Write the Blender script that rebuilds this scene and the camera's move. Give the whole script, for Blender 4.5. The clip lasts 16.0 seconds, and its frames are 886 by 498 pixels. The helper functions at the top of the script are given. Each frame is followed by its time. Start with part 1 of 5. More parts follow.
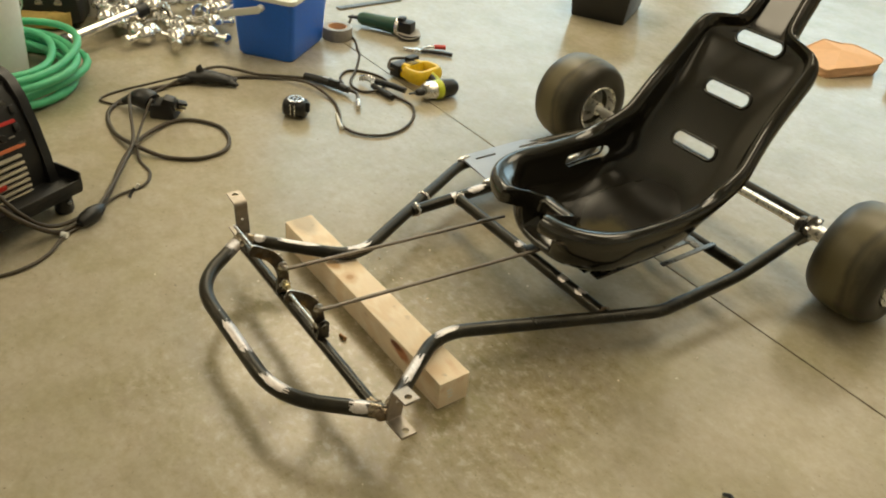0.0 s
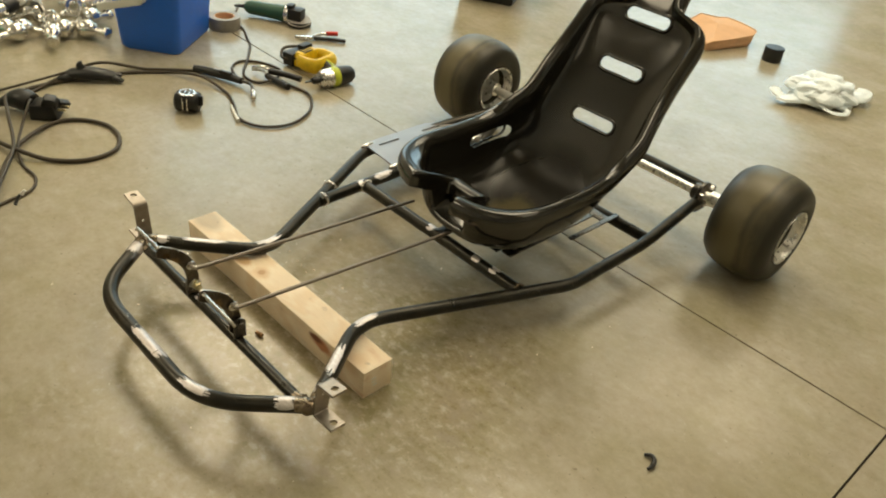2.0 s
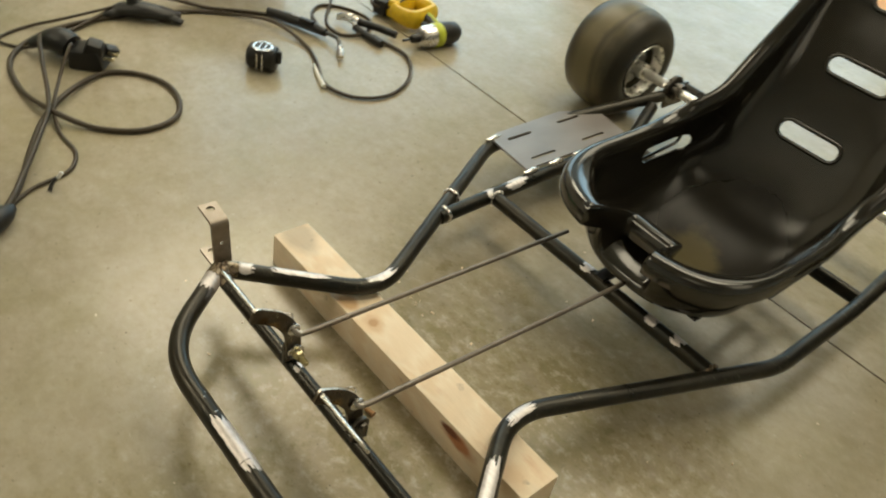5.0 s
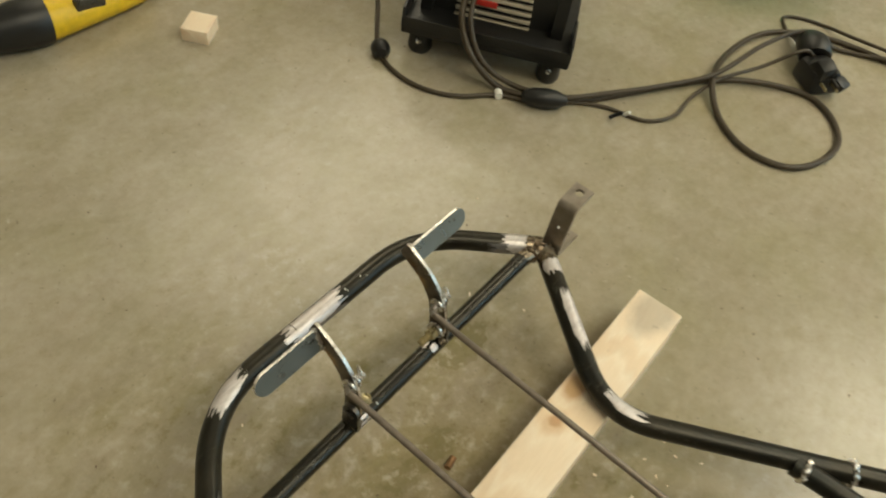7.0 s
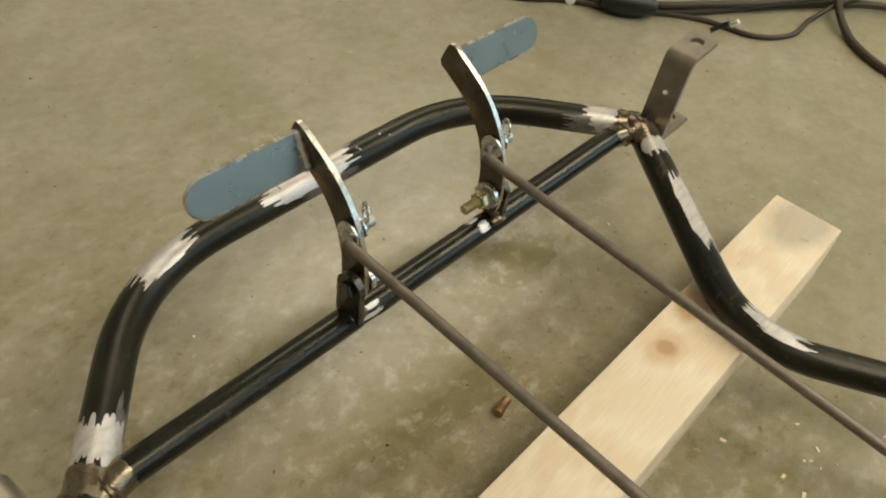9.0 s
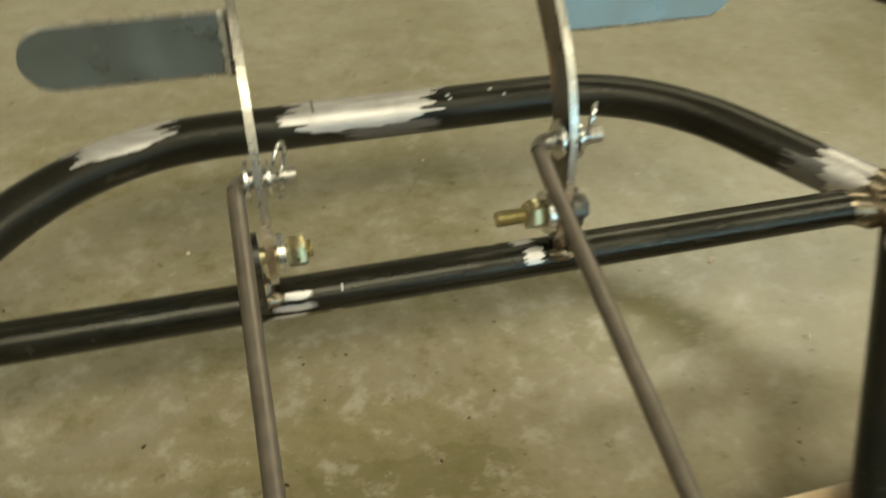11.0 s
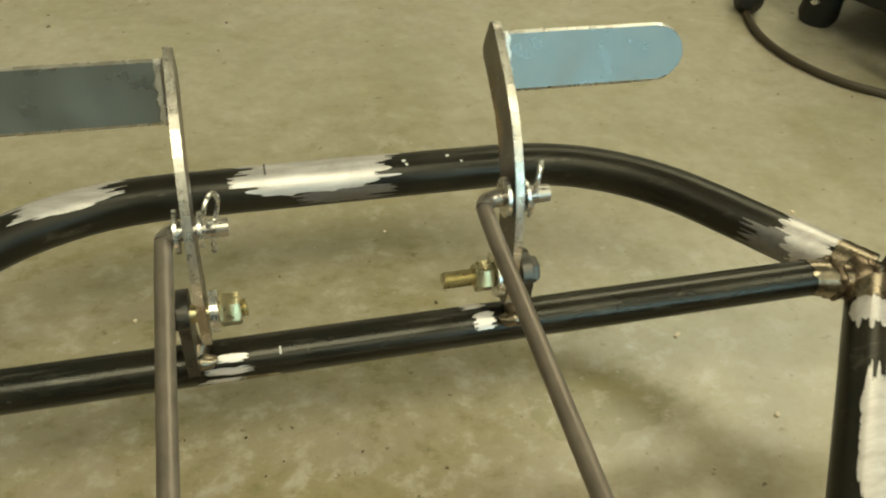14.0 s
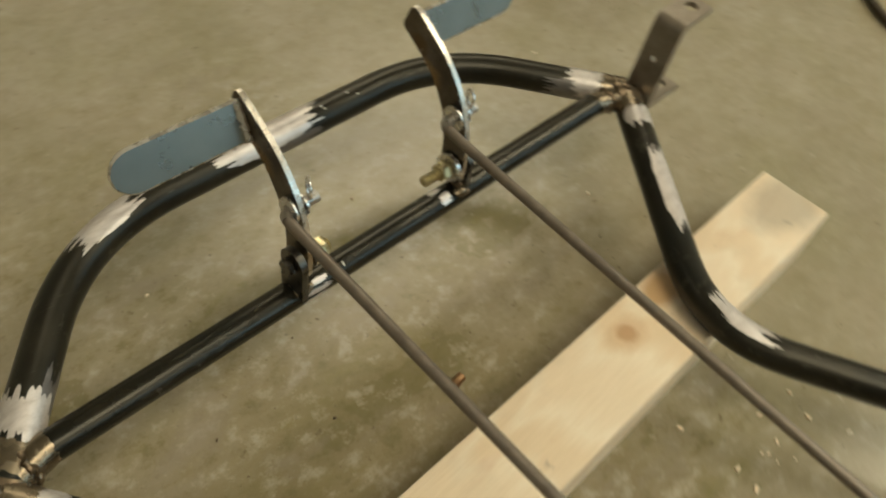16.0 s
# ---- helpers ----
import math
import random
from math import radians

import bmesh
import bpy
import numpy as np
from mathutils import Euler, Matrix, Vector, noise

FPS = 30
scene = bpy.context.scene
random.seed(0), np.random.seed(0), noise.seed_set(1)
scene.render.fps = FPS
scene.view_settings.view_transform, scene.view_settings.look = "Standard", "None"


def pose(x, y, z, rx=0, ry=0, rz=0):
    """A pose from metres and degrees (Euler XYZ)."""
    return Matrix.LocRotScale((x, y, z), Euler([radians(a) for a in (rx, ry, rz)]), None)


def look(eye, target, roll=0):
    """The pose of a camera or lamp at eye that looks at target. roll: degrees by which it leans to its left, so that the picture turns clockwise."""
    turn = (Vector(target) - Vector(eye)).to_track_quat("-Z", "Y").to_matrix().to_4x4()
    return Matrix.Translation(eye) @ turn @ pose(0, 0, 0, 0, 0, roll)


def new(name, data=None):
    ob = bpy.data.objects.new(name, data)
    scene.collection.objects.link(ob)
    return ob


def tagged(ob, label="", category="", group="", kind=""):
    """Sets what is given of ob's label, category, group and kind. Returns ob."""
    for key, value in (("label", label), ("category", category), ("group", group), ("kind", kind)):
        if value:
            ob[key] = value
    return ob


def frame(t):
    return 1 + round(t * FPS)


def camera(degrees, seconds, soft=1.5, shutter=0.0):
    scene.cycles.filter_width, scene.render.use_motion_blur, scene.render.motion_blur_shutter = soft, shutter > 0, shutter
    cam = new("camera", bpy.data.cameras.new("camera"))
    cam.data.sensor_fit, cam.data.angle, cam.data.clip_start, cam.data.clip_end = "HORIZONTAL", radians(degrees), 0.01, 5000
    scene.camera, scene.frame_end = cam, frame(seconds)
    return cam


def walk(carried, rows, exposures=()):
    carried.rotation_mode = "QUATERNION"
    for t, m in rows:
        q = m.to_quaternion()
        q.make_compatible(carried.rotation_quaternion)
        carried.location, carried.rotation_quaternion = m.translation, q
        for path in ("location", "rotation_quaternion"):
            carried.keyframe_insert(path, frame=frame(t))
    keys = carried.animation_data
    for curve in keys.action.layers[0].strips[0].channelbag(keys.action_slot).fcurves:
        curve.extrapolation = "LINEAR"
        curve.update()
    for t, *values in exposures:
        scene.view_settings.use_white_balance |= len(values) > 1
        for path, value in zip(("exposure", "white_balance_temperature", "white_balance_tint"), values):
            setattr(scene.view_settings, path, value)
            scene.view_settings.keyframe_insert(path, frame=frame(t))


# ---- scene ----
cam = camera(57.6, 16.0, soft=2.0, shutter=0.5)
PATH = [
    (0, (1.19, -0.604, 1.202), (-0.105, 0.422, 0.074), 6.1),
    (0.5, (1.189, -0.602, 1.189), (-0.098, 0.448, 0.075), 6.5),
    (1, (1.196, -0.608, 1.191), (-0.064, 0.472, 0.075), 7.0),
    (1.5, (1.182, -0.627, 1.197), (0.006, 0.525, 0.061), 7.2),
    (2, (1.168, -0.627, 1.195), (0.046, 0.582, 0.063), 7.2),
    (2.5, (1.15, -0.653, 1.176), (0.039, 0.569, 0.05), 6.2),
    (3, (1.074, -0.658, 1.146), (-0.06, 0.537, 0.013), 4.9),
    (3.5, (0.856, -0.612, 1.115), (-0.237, 0.581, -0.061), 5.3),
    (3.7, (0.75, -0.602, 1.085), (-0.303, 0.62, -0.098), 6.2),
    (5.8, (0.501, -0.165, 1.061), (-0.597, 0.561, -0.445), 19.1),
    (6, (0.448, -0.052, 1.084), (-0.64, 0.51, -0.497), 21.6),
    (6.5, (0.428, 0.09, 1.062), (-0.767, -0.014, -0.539), 15.4),
    (7, (0.451, 0.28, 1.02), (-0.662, -0.381, -0.505), 11.0),
    (7.5, (0.398, 0.26, 0.756), (-0.793, -0.468, -0.677), 9.0),
    (8, (0.385, 0.239, 0.646), (-0.813, -0.52, -0.764), 7.6),
    (8.2, (0.387, 0.245, 0.626), (-0.81, -0.543, -0.769), 7.5),
    (10.3, (0.221, 0.3, 0.572), (-0.602, -0.766, -0.907), 9.7),
    (10.5, (0.163, 0.302, 0.555), (-0.504, -0.847, -0.94), 6.9),
    (11, (0.077, 0.268, 0.471), (-0.318, -0.99, -1.033), 4.4),
    (11.5, (0.071, 0.254, 0.375), (-0.167, -1.074, -1.101), 1.4),
    (12, (0.073, 0.244, 0.38), (-0.118, -1.086, -1.101), 0.2),
    (12.5, (0.067, 0.248, 0.405), (-0.123, -1.206, -0.955), 0.1),
    (13, (0.062, 0.258, 0.425), (-0.155, -1.224, -0.9), 0.7),
    (13.5, (0.049, 0.259, 0.434), (-0.291, -1.19, -0.902), 3.3),
    (14, (0.052, 0.275, 0.448), (-0.396, -1.14, -0.893), 5.2),
    (14.5, (0.06, 0.288, 0.455), (-0.435, -1.096, -0.901), 6.0),
    (15, (0.12, 0.31, 0.495), (-0.44, -0.98, -0.927), 8.2),
    (15.5, (0.203, 0.305, 0.582), (-0.526, -0.772, -0.937), 8.8),
    (16, (0.311, 0.276, 0.612), (-0.728, -0.494, -0.914), 11.8),
]
walk(cam, [(t, look(eye, target, roll)) for t, eye, target, roll in PATH], [(0, -0.16, 7250, 10), (2.5, -0.16, 7200, 9), (3.7, -0.22, 6950, 8), (6.0, -0.22, 6750, 8), (7.0, -0.24, 6700, 7), (8.2, -0.2, 6500, 8), (10.5, -0.27, 6650, 2), (11.0, -0.18, 6680, -1), (11.5, 0.16, 5850, 14), (12.0, 0.18, 5850, 13), (13.0, 0.22, 5930, 11), (13.5, 0.09, 6680, 0), (14.0, 0.03, 6850, -5), (15.0, -0.43, 7050, 2), (15.5, -0.49, 7050, 4), (16.0, -0.44, 6950, 6)])

# ---- light ----
world = bpy.data.worlds.new("world")
scene.world = world
world.use_nodes = True
sky = world.node_tree.nodes.new("ShaderNodeTexSky")
sky.sky_type, sky.sun_disc, sky.sun_elevation, sky.sun_rotation = "NISHITA", False, radians(35), radians(20)
world.node_tree.links.new(sky.outputs[0], world.node_tree.nodes["Background"].inputs[0])
world.node_tree.nodes["Background"].inputs[1].default_value = 0.1


def ceiling_lamp(x, y, watts, sx, sy, tint=(1.0, 0.9, 0.69)):
    """One of the wide lamps under the ceiling."""
    data = bpy.data.lights.new("high_bay_lamp", "AREA")
    data.shape, data.size, data.size_y, data.energy, data.color = "RECTANGLE", sx, sy, watts, tint
    ob = new("high_bay_lamp", data)
    ob.matrix_world = pose(x, y, 4.55)
    return ob


LAMPS = [  # place, watts, size
    (-0.2, 2.4, 135, 3.0, 2.2), (-1.6, 6.2, 70, 3.0, 2.2), (3.9, 2.4, 35, 3.0, 2.2), (-4.2, 2.2, 150, 2.2, 2.2), (3.2, -3.2, 22, 3.0, 2.2), (-3.4, -3.2, 118, 3.0, 2.2)]
for lx, ly, lw, wide, long in LAMPS:
    ceiling_lamp(lx, ly, lw, wide, long)

# ---- materials ----
class Nodes:
    """Short hand for building a node material."""

    def __init__(self, name):
        self.mat = bpy.data.materials.new(name)
        self.mat.use_nodes = True
        self.t = self.mat.node_tree
        self.b = self.t.nodes["Principled BSDF"]
        self.co = self.t.nodes.new("ShaderNodeTexCoord").outputs["Object"]

    def node(self, kind, **kw):
        n = self.t.nodes.new(kind)
        for k, v in kw.items():
            if k in n.inputs:
                if hasattr(v, "links"):
                    self.t.links.new(v, n.inputs[k])
                else:
                    n.inputs[k].default_value = v
        return n

    def noise(self, scale, detail=5.0, rough=0.55, vec=None):
        return self.node("ShaderNodeTexNoise", Vector=vec or self.co, Scale=scale, Detail=detail, Roughness=rough).outputs["Fac"]

    def stretch(self, sx, sy, sz):
        return self.node("ShaderNodeMapping", Vector=self.co, Scale=(sx, sy, sz)).outputs[0]

    def ramp(self, fac, stops):
        n = self.t.nodes.new("ShaderNodeValToRGB")
        self.t.links.new(fac, n.inputs[0])
        e = n.color_ramp.elements
        while len(e) < len(stops):
            e.new(0.5)
        for el, (p, c) in zip(e, stops):
            el.position = p
            el.color = (*(c if hasattr(c, "__len__") else (c, c, c)), 1)
        return n.outputs[0]

    def mix(self, fac, a, b, how="MIX"):
        n = self.t.nodes.new("ShaderNodeMix")
        n.data_type, n.blend_type = "RGBA", how
        for sock, v in ((n.inputs[0], fac), (n.inputs[6], a), (n.inputs[7], b)):
            if hasattr(v, "links"):
                self.t.links.new(v, sock)
            elif hasattr(v, "__len__"):
                sock.default_value = (*v, 1)
            else:
                sock.default_value = v
        return n.outputs[2]

    def spot(self, base, at, r, color, strength=1.0, squash=(1, 1, 1), ragged=0.5):
        """A blot of another colour round a place, with a soft uneven edge."""
        off = self.node("ShaderNodeVectorMath", Vector=self.co)
        off.operation = "SUBTRACT"
        off.inputs[1].default_value = at
        sc = self.node("ShaderNodeVectorMath", Vector=off.outputs[0])
        sc.operation = "MULTIPLY"
        sc.inputs[1].default_value = tuple(1 / (r * s) for s in squash)
        far = self.node("ShaderNodeVectorMath", Vector=sc.outputs[0])
        far.operation = "LENGTH"
        add = self.node("ShaderNodeMath")
        add.operation = "MULTIPLY_ADD"
        self.t.links.new(self.noise(0.9 / r, 5, 0.65), add.inputs[0])
        add.inputs[1].default_value = 2 * ragged
        self.t.links.new(far.outputs["Value"], add.inputs[2])
        return self.mix(self.ramp(add.outputs[0], [(0.5 + ragged * 0.6, strength), (0.98, 0.0)]), base, color)

    def shift(self, value, by):
        n = self.node("ShaderNodeMath")
        n.operation = "ADD"
        self.t.links.new(value, n.inputs[0])
        n.inputs[1].default_value = by
        return n.outputs[0]

    def set(self, **kw):
        for k, v in kw.items():
            s = self.b.inputs[k.replace("_", " ")]
            if hasattr(v, "links"):
                self.t.links.new(v, s)
            elif hasattr(v, "__len__") and len(v) == 3:
                s.default_value = (*v, 1)
            else:
                s.default_value = v
        return self

    def bump(self, height, strength=0.3, distance=0.002):
        n = self.node("ShaderNodeBump", Height=height, Strength=strength, Distance=distance)
        self.t.links.new(n.outputs[0], self.b.inputs["Normal"])
        return self


def surface(name, color, rough=0.5, metal=0.0, vary=0.25, scale=60.0, bump=0.15, depth=0.0006, coat=0.0):
    """A plain stuff with blotches at two scales, uneven gloss and fine relief."""
    n = Nodes(name)
    big, fine = n.noise(scale * 0.15, 3), n.noise(scale, 6)
    lo = tuple(c * (1 - vary) for c in color)
    hi = tuple(min(1, c * (1 + vary)) for c in color)
    base = n.mix(big, lo, hi)
    base = n.mix(0.5, base, n.ramp(fine, [(0.3, lo), (0.7, hi)]))
    n.set(Base_Color=base, Metallic=metal, Roughness=n.ramp(fine, [(0.25, max(0.03, rough - 0.1)), (0.75, min(1, rough + 0.12))]))
    if coat:
        n.set(Coat_Weight=coat, Coat_Roughness=0.15)
    n.bump(fine, bump, depth)
    return n.mat


FLOOR_BLOTS = [  # darker olive blots under the frame: place, size, strength, stretch
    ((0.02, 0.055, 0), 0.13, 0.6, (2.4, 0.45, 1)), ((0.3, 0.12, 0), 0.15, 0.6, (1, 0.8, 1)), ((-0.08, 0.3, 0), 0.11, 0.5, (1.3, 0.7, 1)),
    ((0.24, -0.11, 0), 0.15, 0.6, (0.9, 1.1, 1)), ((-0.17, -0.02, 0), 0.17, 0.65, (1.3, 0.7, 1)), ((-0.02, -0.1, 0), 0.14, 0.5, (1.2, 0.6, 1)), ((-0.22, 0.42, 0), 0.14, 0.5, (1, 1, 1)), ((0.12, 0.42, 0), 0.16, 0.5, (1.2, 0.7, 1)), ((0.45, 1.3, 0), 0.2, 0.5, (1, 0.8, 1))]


def concrete_floor():
    n = Nodes("sealed_concrete")
    world_co = n.node("ShaderNodeNewGeometry").outputs["Position"]
    n.co = world_co
    big, mid, fine = n.noise(0.8, 4, 0.55), n.noise(4.6, 6, 0.62), n.noise(70, 8, 0.7)
    cloud = n.noise(2.4, 5, 0.55, n.stretch(1, 1.2, 1))
    base = n.ramp(mid, [(0.28, (0.29, 0.253, 0.165)), (0.44, (0.36, 0.317, 0.227)), (0.58, (0.41, 0.365, 0.277)), (0.76, (0.455, 0.41, 0.322))])
    base = n.mix(n.ramp(cloud, [(0.45, 0.0), (0.66, 0.5)]), base, (0.255, 0.217, 0.11))
    base = n.mix(n.ramp(big, [(0.38, 0.0), (0.75, 0.4)]), base, (0.47, 0.435, 0.36))
    swirl = n.noise(15, 6, 0.66, n.stretch(0.9, 1.3, 1))
    base = n.mix(n.ramp(swirl, [(0.5, 0.0), (0.7, 0.13)]), base, (0.2, 0.165, 0.08))
    base = n.mix(n.ramp(swirl, [(0.3, 0.12), (0.47, 0.0)]), base, (0.52, 0.48, 0.385))
    hue = n.noise(5.5, 4, 0.5)
    base = n.mix(n.ramp(hue, [(0.5, 0.0), (0.68, 0.34)]), base, (0.4, 0.343, 0.27))
    base = n.mix(n.ramp(hue, [(0.33, 0.4), (0.5, 0.0)]), base, (0.315, 0.288, 0.165))
    # a darker, yellower area under the frame, with a ragged outline
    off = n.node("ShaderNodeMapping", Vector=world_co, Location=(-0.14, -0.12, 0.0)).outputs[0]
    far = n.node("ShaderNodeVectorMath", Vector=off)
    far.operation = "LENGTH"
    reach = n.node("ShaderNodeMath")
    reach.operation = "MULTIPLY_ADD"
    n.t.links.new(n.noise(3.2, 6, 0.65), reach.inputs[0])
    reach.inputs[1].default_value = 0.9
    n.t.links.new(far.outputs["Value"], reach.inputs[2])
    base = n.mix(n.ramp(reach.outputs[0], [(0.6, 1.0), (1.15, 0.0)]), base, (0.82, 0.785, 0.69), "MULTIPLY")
    for at, r, k, squash in FLOOR_BLOTS:
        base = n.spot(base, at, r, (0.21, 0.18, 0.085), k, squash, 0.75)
    # close by it is trodden into beige crumbs, grey film and olive grease
    dirty = n.ramp(reach.outputs[0], [(0.75, 1.0), (1.3, 0.25)])
    crumb, film = n.noise(34, 7, 0.68, n.stretch(1, 1.2, 1)), n.noise(11, 6, 0.68, n.stretch(0.7, 1.4, 1))
    base = n.mix(n.mix(dirty, (0, 0, 0), n.ramp(crumb, [(0.52, 0.0), (0.63, 0.72)])), base, (0.5, 0.45, 0.365))
    base = n.mix(n.mix(dirty, (0, 0, 0), n.ramp(crumb, [(0.35, 0.7), (0.47, 0.0)])), base, (0.2, 0.17, 0.08))
    base = n.mix(n.mix(dirty, (0, 0, 0), n.ramp(film, [(0.52, 0.0), (0.66, 0.6)])), base, (0.33, 0.282, 0.232))
    base = n.mix(n.mix(dirty, (0, 0, 0), n.ramp(film, [(0.33, 0.65), (0.46, 0.0)])), base, (0.24, 0.21, 0.088))
    bits = n.noise(75, 3, 0.6)
    base = n.mix(n.ramp(bits, [(0.66, 0.0), (0.74, 0.6)]), base, (0.12, 0.09, 0.05))
    base = n.mix(n.ramp(bits, [(0.26, 0.5), (0.33, 0.0)]), base, (0.55, 0.5, 0.41))
    blotch = n.noise(20, 6, 0.66, n.stretch(1, 1.25, 1))
    base = n.mix(n.ramp(blotch, [(0.46, 0.0), (0.7, 0.15)]), base, (0.17, 0.145, 0.07))
    base = n.mix(n.ramp(blotch, [(0.3, 0.12), (0.46, 0.0)]), base, (0.48, 0.425, 0.335))
    base = n.mix(n.ramp(fine, [(0.3, 0.22), (0.6, 0.0)]), base, (0.2, 0.17, 0.11))
    pits = n.noise(190, 2, 0.5)
    base = n.mix(n.ramp(pits, [(0.73, 0.0), (0.78, 0.65)]), base, (0.08, 0.07, 0.045))
    n.set(Base_Color=base, Roughness=n.ramp(big, [(0.3, 0.19), (0.7, 0.25)]), Specular_IOR_Level=0.5)
    n.bump(fine, 0.05, 0.0008)
    return n.mat


def seat_plastic():
    """Black moulded plastic, glossy, with thin dust lying in the pan."""
    n = Nodes("black_seat_plastic")
    dust, fine = n.noise(7, 4, 0.6), n.noise(26, 4, 0.6)
    base = n.mix(n.ramp(dust, [(0.45, 0.0), (0.75, 0.5)]), (0.0125, 0.011, 0.008), (0.026, 0.0225, 0.0145))
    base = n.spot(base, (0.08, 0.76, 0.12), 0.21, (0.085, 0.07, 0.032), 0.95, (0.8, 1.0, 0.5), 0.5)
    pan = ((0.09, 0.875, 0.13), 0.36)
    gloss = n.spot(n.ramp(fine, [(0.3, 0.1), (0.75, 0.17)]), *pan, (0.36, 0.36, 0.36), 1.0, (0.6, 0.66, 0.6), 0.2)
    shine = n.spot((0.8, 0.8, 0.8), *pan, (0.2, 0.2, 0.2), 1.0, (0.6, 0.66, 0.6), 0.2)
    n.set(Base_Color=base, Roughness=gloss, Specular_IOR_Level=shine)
    return n.mat


def tread_rubber():
    """Slick tyre: dusty olive bands round the tread, darker walls."""
    n = Nodes("tyre_tread")
    bands = n.noise(26, 4, 0.6, n.stretch(1, 0.07, 0.07))
    patch = n.noise(9, 5, 0.6)
    base = n.ramp(bands, [(0.38, (0.012, 0.0105, 0.007)), (0.55, (0.026, 0.023, 0.014)), (0.7, (0.05, 0.044, 0.027))])
    across = n.node("ShaderNodeSeparateXYZ", Vector=n.co).outputs[0]
    lane = n.node("ShaderNodeMath")
    lane.operation = "MULTIPLY_ADD"
    n.t.links.new(patch, lane.inputs[0])
    lane.inputs[1].default_value = 0.05
    n.t.links.new(across, lane.inputs[2])
    dusty = n.ramp(n.shift(lane.outputs[0], 0.5), [(0.455, 0.0), (0.49, 0.75), (0.535, 0.85), (0.55, 0.2), (0.562, 0.5), (0.585, 0.0)])
    base = n.mix(dusty, base, (0.155, 0.13, 0.066))
    base = n.mix(n.ramp(patch, [(0.5, 0.0), (0.8, 0.4)]), base, (0.022, 0.019, 0.012))
    n.set(Base_Color=base, Roughness=n.ramp(patch, [(0.3, 0.36), (0.7, 0.56)]))
    n.bump(n.noise(160, 4), 0.12, 0.0005)
    return n.mat


BLOTS = [  # on the block, from its middle: place, size, colour, strength, stretch
    ((-0.0585, -0.0125, 0.0348), 0.02, (0.44, 0.22, 0.12), 0.9, (1.0, 0.85, 1.0)), ((-0.0585, -0.0125, 0.0348), 0.036, (0.66, 0.45, 0.26), 0.5, (1.3, 0.8, 1.0)),
    ((-0.125, -0.02, 0.0348), 0.05, (0.62, 0.36, 0.15), 0.75, (1.0, 0.6, 1.0)), ((-0.31, 0.0, 0.0348), 0.1, (0.4, 0.35, 0.27), 0.6, (1.0, 0.7, 1.0)),
    ((0.2, -0.04, 0.012), 0.06, (0.5, 0.22, 0.11), 1.0, (1.2, 0.6, 0.55)), ((0.18, -0.04, 0.018), 0.034, (0.2, 0.075, 0.045), 1.0, (1.3, 0.6, 0.5)),
    ((0.3, -0.02, 0.02), 0.05, (0.7, 0.48, 0.28), 0.55, (1.2, 1.0, 0.7))]


def pine():
    n = Nodes("pine_lumber")
    along = n.stretch(1.2, 14, 14)
    warp = n.noise(2.2, 4, 0.5, along)
    rings = n.node("ShaderNodeTexWave", Vector=along, Scale=1.7, Distortion=5.0, Detail=3.0)
    fine = n.noise(30, 6, 0.6, n.stretch(1, 22, 22))
    base = n.ramp(rings.outputs["Fac"], [(0.1, (0.9, 0.745, 0.565)), (0.6, (0.93, 0.805, 0.64)), (0.95, (0.86, 0.69, 0.5))])
    base = n.mix(n.ramp(warp, [(0.45, 0.0), (0.75, 0.5)]), base, (0.93, 0.81, 0.645))
    base = n.mix(n.ramp(fine, [(0.35, 0.35), (0.6, 0.0)]), base, (0.72, 0.57, 0.38))
    dirt = n.noise(26, 4, 0.6)
    base = n.mix(n.ramp(dirt, [(0.66, 0.0), (0.74, 0.5)]), base, (0.2, 0.15, 0.1))
    grime = n.noise(6, 5, 0.65)
    base = n.mix(n.ramp(grime, [(0.5, 0.0), (0.72, 0.35)]), base, (0.55, 0.46, 0.34))
    blush = n.noise(9, 4, 0.6, n.stretch(0.8, 3, 3))
    base = n.mix(n.ramp(blush, [(0.58, 0.0), (0.74, 0.6)]), base, (0.62, 0.36, 0.2))
    for at, r, color, k, squash in BLOTS:
        base = n.spot(base, at, r, color, k, squash, 0.35)
    n.set(Base_Color=base, Roughness=0.62, Specular_IOR_Level=0.3)
    n.bump(fine, 0.25, 0.0008)
    return n.mat


def mill_steel(name, gloss):
    """Dark mill scale, worn thin in places, with scratches."""
    n = Nodes(name)
    a, f = n.noise(16, 5, 0.6), n.noise(160, 5, 0.7)
    base = n.ramp(a, [(0.3, (0.012, 0.0115, 0.0085)), (0.6, (0.026, 0.024, 0.018)), (0.82, (0.062, 0.054, 0.042))])
    tint = n.noise(9, 4, 0.6)
    base = n.mix(n.ramp(tint, [(0.45, 0.0), (0.7, 0.45)]), base, (0.05, 0.041, 0.025))
    base = n.mix(n.ramp(tint, [(0.3, 0.5), (0.46, 0.0)]), base, (0.011, 0.017, 0.017))
    wear = n.noise(34, 6, 0.75, n.stretch(0.3, 2.5, 2.5))
    base = n.mix(n.ramp(wear, [(0.58, 0.0), (0.75, 0.4)]), base, (0.24, 0.22, 0.18))
    scratch = n.noise(60, 3, 0.6, n.stretch(1, 1, 5))
    base = n.mix(n.ramp(scratch, [(0.66, 0.0), (0.8, 0.35)]), base, (0.2, 0.18, 0.15))
    n.set(Base_Color=base, Metallic=0.5, Roughness=n.ramp(a, [(0.3, gloss), (0.7, gloss + 0.12)]))
    n.bump(f, 0.03, 0.0003)
    return n.mat


